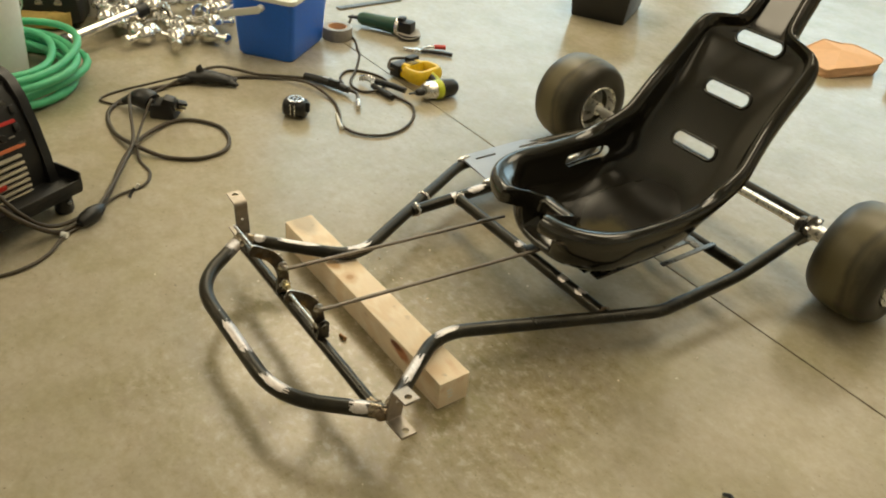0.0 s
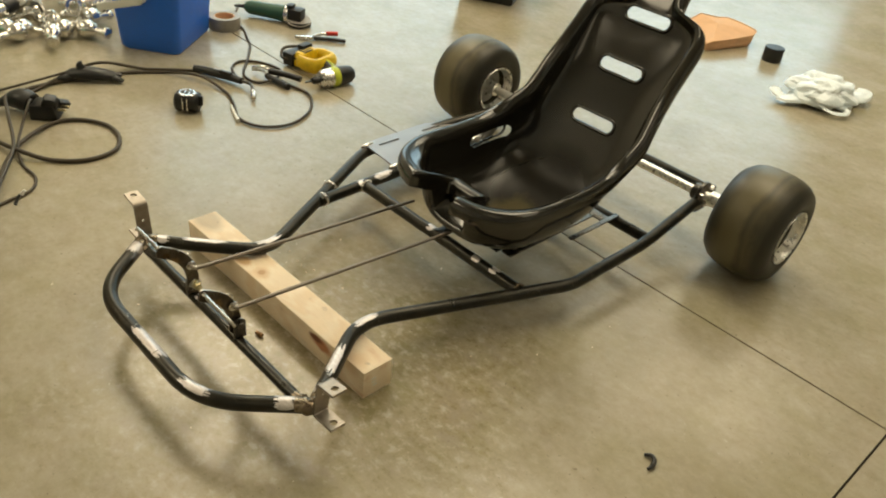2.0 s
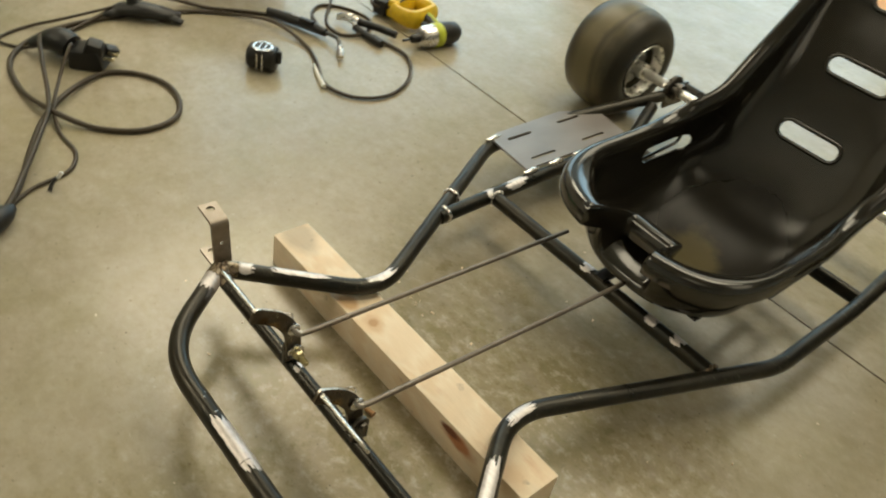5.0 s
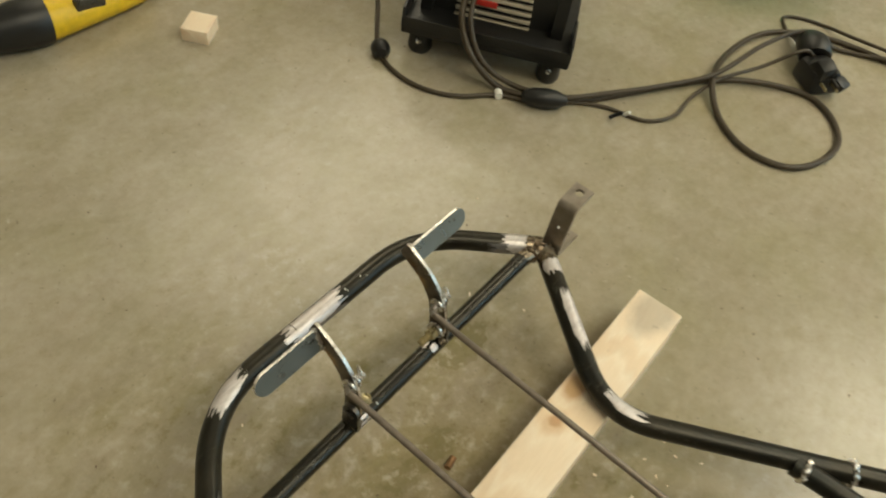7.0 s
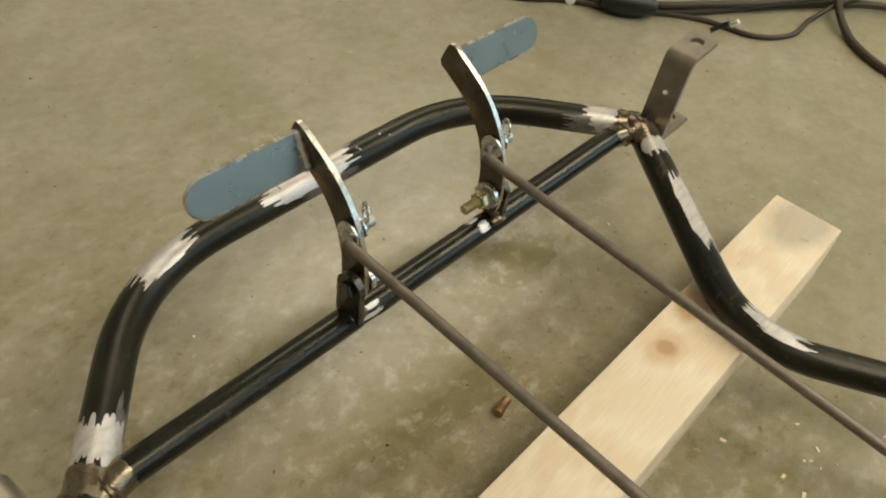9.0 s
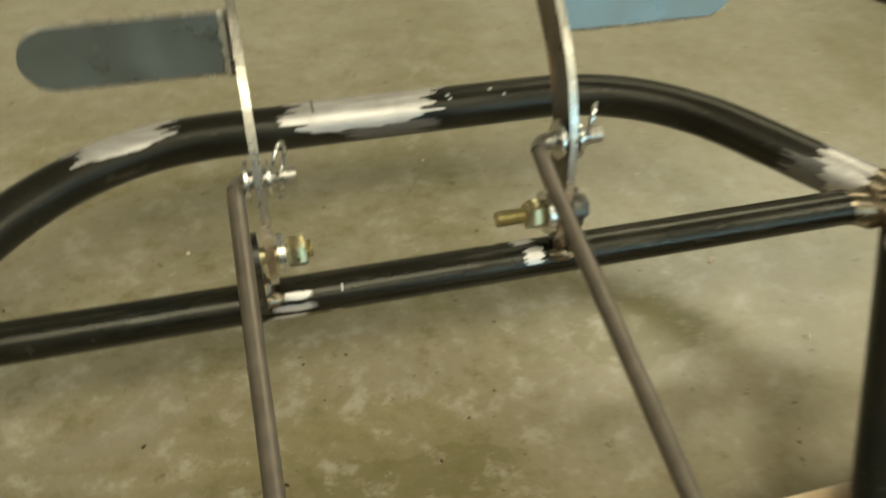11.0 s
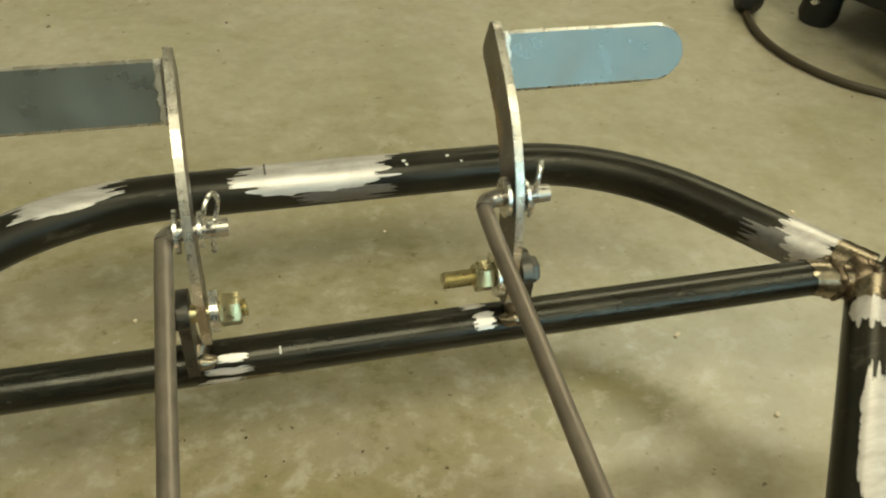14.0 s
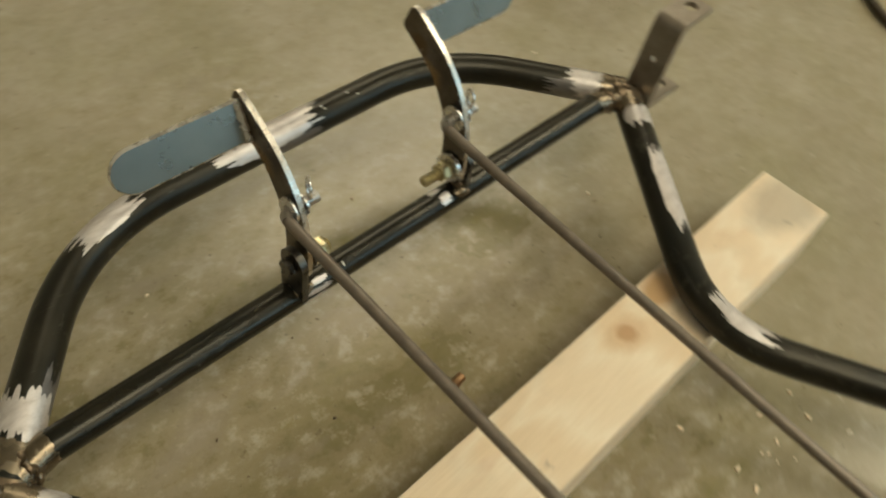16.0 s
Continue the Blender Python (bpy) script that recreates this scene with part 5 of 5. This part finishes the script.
drill_driver()
cable("looped_cord", [(-1.18, 1.0, 0.04), (-1.235, 0.97, 0.03), (-1.27, 1.0, 0.05), (-1.25, 1.06, 0.05), (-1.2, 1.07, 0.04)], 0.0055, "short stiff black cord on the driver", group="power cords")

gr = thing("angle_grinder", "dark green angle grinder with black head lying on the floor", "power tool", pose(-1.64, 1.215, 0, 0, 0, 33))
part("body", Build().lathe([(0.0, -0.14), (0.02, -0.138), (0.028, -0.12), (0.03, -0.03), (0.034, 0.03), (0.033, 0.055), (0.0, 0.056)], 20, axis="X", at=pose(0, 0, 0.036)).mesh("body", M["dgreen"]), gr, "dark green plastic body")
part("gear_head", Build().box(0.06, 0.058, 0.052, 0.012, at=pose(0.085, 0, 0.042)).box(0.03, 0.04, 0.03, 0.008, at=pose(0.06, 0, 0.066)).mesh("gear_head", M["black"]), gr)
part("vent_ring", Build().lathe([(0.0335, 0.038), (0.036, 0.04), (0.036, 0.054), (0.0335, 0.056)], 24, axis="X", at=pose(0, 0, 0.036)).mesh("vent_ring", M["zincw"]), gr, "bright metal ring")
part("disc_guard", Build().lathe([(0.0, 0.0), (0.046, 0.0), (0.048, 0.004), (0.048, 0.02), (0.045, 0.02)], 32, at=pose(0.1, -0.008, 0.002)).mesh("disc_guard", M["black"]), gr)
part("disc", Build().lathe([(0.0, 0.0), (0.05, 0.0), (0.05, 0.003), (0.0, 0.003)], 32, at=pose(0.1, -0.012, 0.022, 12, 4, 0)).mesh("disc", M["grey"]), gr)
part("cord_boot", Build().sweep([Vector((-0.135, 0, 0.036)), Vector((-0.19, 0, 0.03))], [0.009, 0.005], 10).mesh("cord_boot", M["black"]), gr)
cable("grinder_cord", [(-1.805, 1.135, 0.03), (-1.72, 1.06), (-1.6, 1.03), (-1.52, 0.995), (-1.46, 0.97), (-1.4, 0.93), (-1.33, 0.88), (-1.26, 0.82), (-1.2, 0.79), (-1.14, 0.8), (-1.12, 0.86, 0.012), (-1.19, 0.93), (-1.28, 0.91), (-1.33, 0.85), (-1.29, 0.79), (-1.2, 0.76)], 0.0048,
      "black grinder cord curling over the floor", group="power cords")

pl = thing("pliers", "steel pliers with one red and one dark handle", "pliers")
part("jaws", Build().box(0.05, 0.022, 0.012, 0.004, at=pose(-1.405, 1.198, 0.01, 0, 0, 45)).box(0.03, 0.012, 0.01, 0.003, at=pose(-1.43, 1.175, 0.009, 0, 0, 45)).mesh("jaws", M["zincw"]), pl)
part("handle", Build().sweep(curve([(-1.385, 1.215, 0.01), (-1.35, 1.26, 0.01), (-1.3, 1.31, 0.01)], 5), 0.0075, 10).mesh("handle", M["black"]), pl)
part("handle", Build().sweep(curve([(-1.395, 1.222, 0.012), (-1.4, 1.27, 0.014), (-1.372, 1.32, 0.014)], 5), 0.0065, 10).mesh("handle", M["zincw"]), pl)
part("sleeve", Build().sweep([Vector((-1.397, 1.285, 0.014)), Vector((-1.37, 1.325, 0.014))], 0.009, 10).mesh("sleeve", M["red"]), pl, "red plastic sleeve")

b = Build().lathe([(0.04, 0.0), (0.0605, 0.0), (0.0615, 0.002), (0.0615, 0.046), (0.0605, 0.048), (0.04, 0.048)], 48, at=pose(-1.668, 0.985, 0), closed=True)
roll = solo("tape_roll", b.mesh("tape_roll", M["grey"]), "grey roll of duct tape lying flat", "tape roll")
part("core", Build().lathe([(0.036, 0.001), (0.04, 0.001), (0.04, 0.047), (0.036, 0.047)], 40, at=pose(-1.668, 0.985, 0), closed=True).mesh("core", M["paper"]), roll, "brown cardboard core")
solo("steel_strip", Build().box(0.34, 0.035, 0.006, 0.001, at=pose(-1.99, 1.33, 0.003, 0, 0, 93)).mesh("steel_strip", M["flat"]), "flat dark steel strip on the floor", "steel bar")

# ---- cooler ----
co = thing("cooler", "blue plastic drinks cooler with white lid rim and folded handle", "cooler", pose(-1.665, 0.735, 0, 0, 0, 39))
lv = [(0.0, 0.212, 0.29), (0.012, 0.228, 0.306), (0.09, 0.238, 0.315), (0.225, 0.258, 0.334)]
rings = []
for z, sx, sy in lv:
    ring = []
    for cx, cy, a0 in ((1, 1, 0), (-1, 1, 90), (-1, -1, 180), (1, -1, 270)):
        for k in range(6):
            a = radians(a0 + 18 * k)
            ring.append((cx * (sx / 2 - 0.025) + 0.025 * math.cos(a), cy * (sy / 2 - 0.025) + 0.025 * math.sin(a), z))
    rings.append(ring)
part("body", Build().rings(rings).mesh("body", M["blue"]), co)
rim = [[(x * k, y * k, z) for x, y, _ in rings[-1]] for k, z in ((1.0, 0.225), (1.035, 0.226), (1.035, 0.24), (1.0, 0.243), (0.94, 0.243), (0.93, 0.238))]
part("lid_rim", Build().rings(rim).mesh("lid_rim", M["white"]), co, "white lid rim")
lid = [[(x * k, y * k, z) for x, y, _ in rings[-1]] for k, z in ((0.94, 0.225), (0.93, 0.239), (0.88, 0.24))]
part("lid", Build().rings(lid).mesh("lid", M["grey"]), co, "grey recessed lid")
hb = Build()
hx = 0.165
for sy in (-1, 1):
    hb.box(hx, 0.009, 0.027, 0.003, at=pose(-hx / 2 * 0.97, sy * 0.185, 0.2 - 0.024, 0, -15, 0))
hb.box(0.012, 0.379, 0.027, 0.003, at=pose(-hx * 0.95, 0, 0.15))
part("handle", hb.mesh("handle", M["white"]), co, "white swing handle")
for sy in (-1, 1):
    part("handle_boss", Build().lathe([(0.0, 0.03), (0.012, 0.028), (0.014, 0.0), (0.0, 0.0)], 16, at=pose(0.0, sy * 0.163, 0.2, -90 * sy, 0, 0)).mesh("handle_boss", M["white"]), co)

# ---- chrome parts, pipe, bag, buckets, hose ----
knob_prof = [(0.0, -0.055), (0.017, -0.054), (0.018, -0.045), (0.011, -0.04), (0.0105, -0.012), (0.018, -0.006), (0.026, 0.008), (0.029, 0.024), (0.025, 0.04), (0.014, 0.05), (0.0, 0.052)]
knob_me = Build().lathe(knob_prof, 28).mesh("chrome_knob", M["chrome"])
post_me = Build().lathe([(0.0, -0.07), (0.008, -0.07), (0.008, 0.01), (0.02, 0.014), (0.022, 0.03), (0.012, 0.04), (0.012, 0.06), (0.0, 0.062)], 24).mesh("chrome_spindle", M["chrome"])
ring_me = Build().lathe([(0.021, -0.004), (0.034, -0.004), (0.036, 0.0), (0.034, 0.005), (0.021, 0.005)], 28, closed=True).mesh("chrome_ring", M["chrome"])
rnd = random.Random(5)
for k in range(78):
    u, v = rnd.random(), rnd.random()
    x = -1.82 - 0.42 * u + 0.05 * math.sin(9 * v)
    y = 0.0 + 0.64 * v
    if (v < 0.45 and (u < 0.32 or u > 0.8)) or y < 0.16:
        continue
    z = 0.03 + 0.075 * rnd.random() * min(1.0, 2.2 * u)
    name, me = (("chrome_fitting", knob_me), ("chrome_fitting", knob_me), ("chrome_fitting", post_me), ("chrome_fitting", ring_me))[k % 4]
    low = 0.033 if me is knob_me else 0.024 if me is post_me else 0.04
    ob = solo(name, me, "shiny chrome knob in a heap of fittings" if me is knob_me else "shiny chrome spindle in a heap of fittings" if me is post_me else "shiny chrome ring in a heap of fittings", "fitting",
              pose(x, y, max(low, z), rnd.uniform(60, 120), rnd.uniform(-25, 25), rnd.uniform(0, 360)) @ Matrix.Scale(rnd.uniform(0.75, 1.2), 4), group="heap of chrome fittings")
for x, y, a in ((-1.78, 0.355, 250), (-1.86, 0.24, 200), (-1.77, 0.5, 300), (-1.95, 0.24, 110), (-1.84, 0.44, 20), (-1.93, 0.52, 140)):
    solo("chrome_fitting", knob_me, "shiny chrome knob in a heap of fittings", "fitting", pose(x, y, 0.035, 90, 0, a) @ Matrix.Scale(1.2, 4), group="heap of chrome fittings")
pipe = thing("chrome_pipe", "bright steel pipe with black end sleeves lying on the fittings", "pipe", look((-1.85, -0.058, 0.05), (-2.02, 0.342, 0.09)))
part("pipe", Build().lathe([(0.017, 0.0), (0.021, 0.0), (0.021, -0.4), (0.017, -0.4)], 28, closed=True).mesh("pipe", M["chrome"]), pipe)
for z in (0.004, -0.36):
    part("sleeve", Build().lathe([(0.0215, z), (0.026, z), (0.026, z - 0.05), (0.0215, z - 0.05)], 28, closed=True).mesh("sleeve", M["black"]), pipe, "black rubber sleeve")
tb = thing("tool_bag", "black canvas tool bag with tan pocket and metal clasps", "tool bag", pose(-2.2, -0.02, 0.0, 0, 0, 62))
part("body", Build().box(0.34, 0.17, 0.2, 0.03, at=pose(-0.02, 0.05, 0.115), taper=0.9).mesh("body", M["black"]), tb)
pk = Build()
pr = []
for i in range(13):
    x = -0.11 + 0.22 * i / 12
    d = 0.035 * math.sin(math.pi * i / 12) ** 0.5 + 0.008
    pr.append([(x, -0.035 - d * c + 0.006 * noise.noise(Vector((i * 0.5, c * 3, 1))), z + 0.006 * noise.noise(Vector((i * 0.6, z * 30, 7)))) for c, z in ((0, 0.005), (0.7, 0.01), (1, 0.03), (0.9, 0.05), (0.5, 0.066), (0, 0.068))])
part("pocket", pk.rings(pr, True, True).mesh("pocket", M["tan"]), tb, "worn tan canvas pocket")
for x in (-0.07, 0.0, 0.07):
    part("clasp", Build().box(0.02, 0.008, 0.045, 0.003, at=pose(x, -0.032, 0.12, 8, 0, 0)).box(0.028, 0.006, 0.012, 0.002, at=pose(x, -0.036, 0.1, 8, 0, 0)).mesh("clasp", M["flat_bright"]), tb, "metal clasp")
part("strap", Build().sweep(fillet([(-0.1, 0.05, 0.21), (-0.09, 0.05, 0.27), (0.06, 0.05, 0.27), (0.07, 0.05, 0.21)], 0.04, 5), 0.012, 10, flat=0.5).mesh("strap", M["black"]), tb)


def bucket(x, y, label):
    b = Build().lathe([(0.0, 0.004), (0.125, 0.004), (0.131, 0.0), (0.135, 0.01), (0.15, 0.33), (0.158, 0.335), (0.158, 0.372), (0.15, 0.376), (0.146, 0.37), (0.13, 0.02), (0.0, 0.02)], 48)
    ob = solo("bucket", b.mesh("bucket", M["white"]), label, "bucket", pose(x, y, 0, 0, 0, 150), group="white buckets")
    part("wire_handle", Build().sweep(curve([(0.0, 0.158, 0.34), (0.1, 0.12, 0.22), (0.155, 0.0, 0.16), (0.1, -0.12, 0.22), (0.0, -0.158, 0.34)], 8), 0.003, 8).mesh("wire_handle", M["zincw"]), ob)
    return ob


bucket(-1.74, -0.315, "white plastic bucket ringed by the green hose")
bucket(-2.345, 0.24, "white plastic bucket behind the chrome fittings")
rnd = random.Random(3)
line = []
for k in range(9 * 36):
    a = 2 * math.pi * k / 36
    turn_no = k / 36
    r = 0.252 + 0.04 * math.sin(turn_no * 2.4) + 0.014 * math.sin(3 * a + turn_no)
    line.append(Vector((-1.7 + r * math.cos(a), -0.305 + r * math.sin(a), 0.013 + 0.0125 * turn_no + 0.006 * math.sin(2 * a + turn_no * 2))))
solo("garden_hose", Build().sweep(line, 0.0127, 12).mesh("garden_hose", M["green"]), "coiled green rubber hose lying round a bucket", "hose")

# ---- things towards the open door ----
tt = thing("storage_tub", "black plastic storage tub on the floor", "tub", pose(-1.5, 2.38, 0, 0, 0, 30))
part("body", Build().box(0.3, 0.38, 0.2, 0.012, at=pose(0, 0, 0.1, 180, 0, 0), taper=0.86).mesh("body", M["black"]), tt)
part("rim", Build().box(0.33, 0.41, 0.02, 0.006, at=pose(0, 0, 0.207)).mesh("rim", M["black"]), tt)

# paper bag lying on its side, one end crushed, its open edge standing up behind
rings = []
for i in range(9):
    t = i / 8
    ring = []
    for k in range(48):
        a = 2 * math.pi * k / 48
        c, s = math.cos(a), math.sin(a)
        back = 0.5 + 0.5 * s
        x = 0.155 * math.copysign(abs(c) ** 0.22, c) * (0.96 + 0.12 * t * (0.5 + 0.5 * c))
        y = 0.085 * math.copysign(abs(s) ** 0.25, s) * (1.0 + 0.12 * t)
        top = 0.052 + 0.016 * c - 0.02 * math.exp(-(((x + 0.05) / 0.04) ** 2)) * (1 - back) + 0.04 * back * math.exp(-(((x - 0.02) / 0.075) ** 2))
        crease = 0.009 * noise.noise(Vector((x * 22, y * 22, t * 3)))
        fold = 0.007 * (1 - abs(2 * ((t * 1.5) % 1) - 1))
        ring.append((x + crease, y + crease + (fold if s > 0 else -fold) * 0.6 + 0.03 * t * back, 0.0015 + top * t))
    rings.append(ring)
pb = Build().rings(rings, True, False)
pb.add(rings[0], [tuple(range(48))])
pb.add([(x * 0.97, y * 0.97, z - 0.004) for x, y, z in rings[-1]] + [(0.02, 0.03, 0.075)], [(k, (k + 1) % 48, 48) for k in range(48)])
bag = solo("paper_bag", pb.mesh("paper_bag", M["paper"], False), "crumpled brown paper bag lying open on the floor", "paper bag", pose(-0.525, 2.853, 0, 0, 0, 74))
m = bag.modifiers.new("thick", "SOLIDIFY")
m.thickness = 0.0012
b = Build().lathe([(0.0, 0.0), (0.046, 0.0), (0.048, 0.003), (0.048, 0.066), (0.045, 0.07), (0.03, 0.071), (0.0, 0.071)], 36)
solo("black_puck", b.mesh("black_puck", M["black"]), "short black round plastic cap on the floor", "cap", pose(-0.255, 2.885, 0) @ Matrix.Scale(0.88, 4))


def film_sheet(pts, wide, seed, tuck=0.35):
    """A gathered run of thin film along a line: a wavy strip folded over, wider where it hangs loose."""
    line = curve(pts, 8)
    m = len(line) - 1
    rings = []
    for i, p in enumerate(line):
        t = (line[min(i + 1, m)] - line[max(i - 1, 0)]).normalized()
        side = t.cross(Vector((0, 0, 1))).normalized()
        w = wide[0] + (wide[1] - wide[0]) * i / m
        ring = []
        for k in range(28):
            a = 2 * math.pi * k / 28
            pleat = 1 + 0.2 * noise.noise(Vector((3 * math.cos(a), 3 * math.sin(a), seed + i * 0.12))) + 0.05 * math.sin(7 * a + seed)
            ring.append(p + side * (w * math.cos(a) * pleat) + Vector((0, 0, max(w * tuck * (1 + math.sin(a) * pleat), 0.0))))
        rings.append(ring)
    return Build().rings(rings)


film_bag = crumpled("plastic_bag", 0.25, 0.24, 0.13, 4.0, "film", "crumpled translucent white plastic bag on the floor", "plastic bag", pose(0.095, 2.62, 0.0, 0, 0, 43), cuts=4, rough=0.26, pinch=0.12)
for pts, wide, seed in (([(-0.04, -0.03, 0.02), (-0.1, -0.05, 0.012), (-0.15, -0.055, 0.01), (-0.185, -0.04, 0.01)], (0.045, 0.024), 2.0), ([(-0.165, -0.045, 0.012), (-0.185, -0.02, 0.022), (-0.19, 0.0, 0.03)], (0.026, 0.02), 6.0),
                        ([(0.07, 0.03, 0.015), (0.13, 0.03, 0.008), (0.18, 0.05, 0.012), (0.2, 0.075, 0.03)], (0.055, 0.03), 3.0), ([(0.05, -0.04, 0.01), (0.09, -0.08, 0.006)], (0.05, 0.03), 5.0)):
    part("gathered_corner", film_sheet(pts, wide, seed).mesh("gathered_corner", M["film"]), film_bag)
loop = curve([(-0.04, -0.07, 0.03), (-0.035, -0.115, 0.03), (0.0, -0.15, 0.022), (0.05, -0.145, 0.02), (0.075, -0.11, 0.025)], 6)
part("bag_handle", Build().sweep(loop, 0.011, 8, flat=0.35).mesh("bag_handle", M["film"]), film_bag)

# ---- small things on the floor ----
b = Build().lathe([(0.0, -0.009), (0.0045, -0.009), (0.0045, 0.004), (0.0052, 0.005), (0.0052, 0.009), (0.0, 0.009)], 16, axis="X", at=pose(-0.005, 0.085, 0.0052, 0, 0, 10))
solo("brass_bolt", b.mesh("brass_bolt", M["copper"]), "tiny brass-coloured bolt on the floor", "bolt")
cp = curve([(0.738, 0.49, 0.005), (0.749, 0.497, 0.007), (0.761, 0.49, 0.009), (0.766, 0.476, 0.007), (0.764, 0.464, 0.005)], 6)
b = Build().sweep(cp, [0.0028 + 0.002 * math.sin(3.14 * i / (len(cp) - 1)) for i in range(len(cp))], 10)
solo("rubber_scrap", b.mesh("rubber_scrap", M["black"]), "curled dark scrap on the floor", "scrap")
solo("wood_offcut", Build().box(0.062, 0.055, 0.03, 0.002).mesh("wood_offcut", M["pine"]), "small pale pine offcut on the floor", "lumber", pose(-0.38, -0.865, 0.015, 0, 0, 30))

sw = thing("reciprocating_saw", "yellow power saw with a black rubber grip lying down", "power tool", pose(-0.2, -1.035, 0, 0, 0, 176))
bp = curve([(-0.05, 0.0, 0.04), (0.03, -0.005, 0.042), (0.11, 0.0, 0.036), (0.175, 0.01, 0.03)], 5)
part("body", Build().sweep(bp, [0.04 - 0.012 * i / (len(bp) - 1) for i in range(len(bp))], 16).mesh("body", M["yellow"]), sw, "yellow plastic body")
part("vent_panel", Build().box(0.06, 0.014, 0.03, 0.004, at=pose(0.04, -0.03, 0.065)).mesh("vent_panel", M["flat"]), sw)
gp = curve([(-0.035, 0.0, 0.042), (-0.1, 0.012, 0.044), (-0.18, 0.03, 0.042), (-0.26, 0.05, 0.036)], 5)
part("grip_boot", Build().sweep(gp, [0.044 + 0.004 * math.sin(i * 0.6) for i in range(len(gp))], 16).mesh("grip_boot", M["black"]), sw, "black rubber boot")
part("nose", Build().sweep([Vector((0.17, 0.01, 0.03)), Vector((0.2, 0.014, 0.028))], 0.022, 14).mesh("nose", M["black"]), sw)

# wood chips and grit round the block
rnd = random.Random(11)
b = Build()
for k in range(34):
    x, y = (rnd.gauss(-0.17, 0.05), rnd.gauss(0.3, 0.045)) if k < 14 else (rnd.uniform(-0.5, 0.5), rnd.uniform(-0.3, 0.9))
    s = rnd.uniform(0.001, 0.0032)
    b.box(s * rnd.uniform(1, 2.6), s, s * 0.5, 0.0, at=pose(x, y, s * 0.26, 0, 0, rnd.uniform(0, 180)))
solo("wood_chips", b.mesh("wood_chips", M["pine"], False), "pale wood chips scattered round the block", "chips", kind="stuff")
b = Build()
for k in range(80):
    x, y = rnd.uniform(-0.8, 0.6), rnd.uniform(-0.7, 0.7)
    s = rnd.uniform(0.0006, 0.002)
    b.box(s * rnd.uniform(1, 2.2), s, s * 0.6, 0.0, at=pose(x, y, s * 0.3, 0, 0, rnd.uniform(0, 180)))
for k in range(120):
    x, y = rnd.gauss(0.0, 0.2), rnd.gauss(0.1, 0.12)
    s = rnd.uniform(0.0004, 0.0011)
    b.box(s * rnd.uniform(1, 2.4), s, s * 0.6, 0.0, at=pose(x, y, s * 0.3, 0, 0, rnd.uniform(0, 180)))
solo("grit", b.mesh("grit", M["weld"], False), "dark grit and metal crumbs on the floor", "grit", kind="stuff")
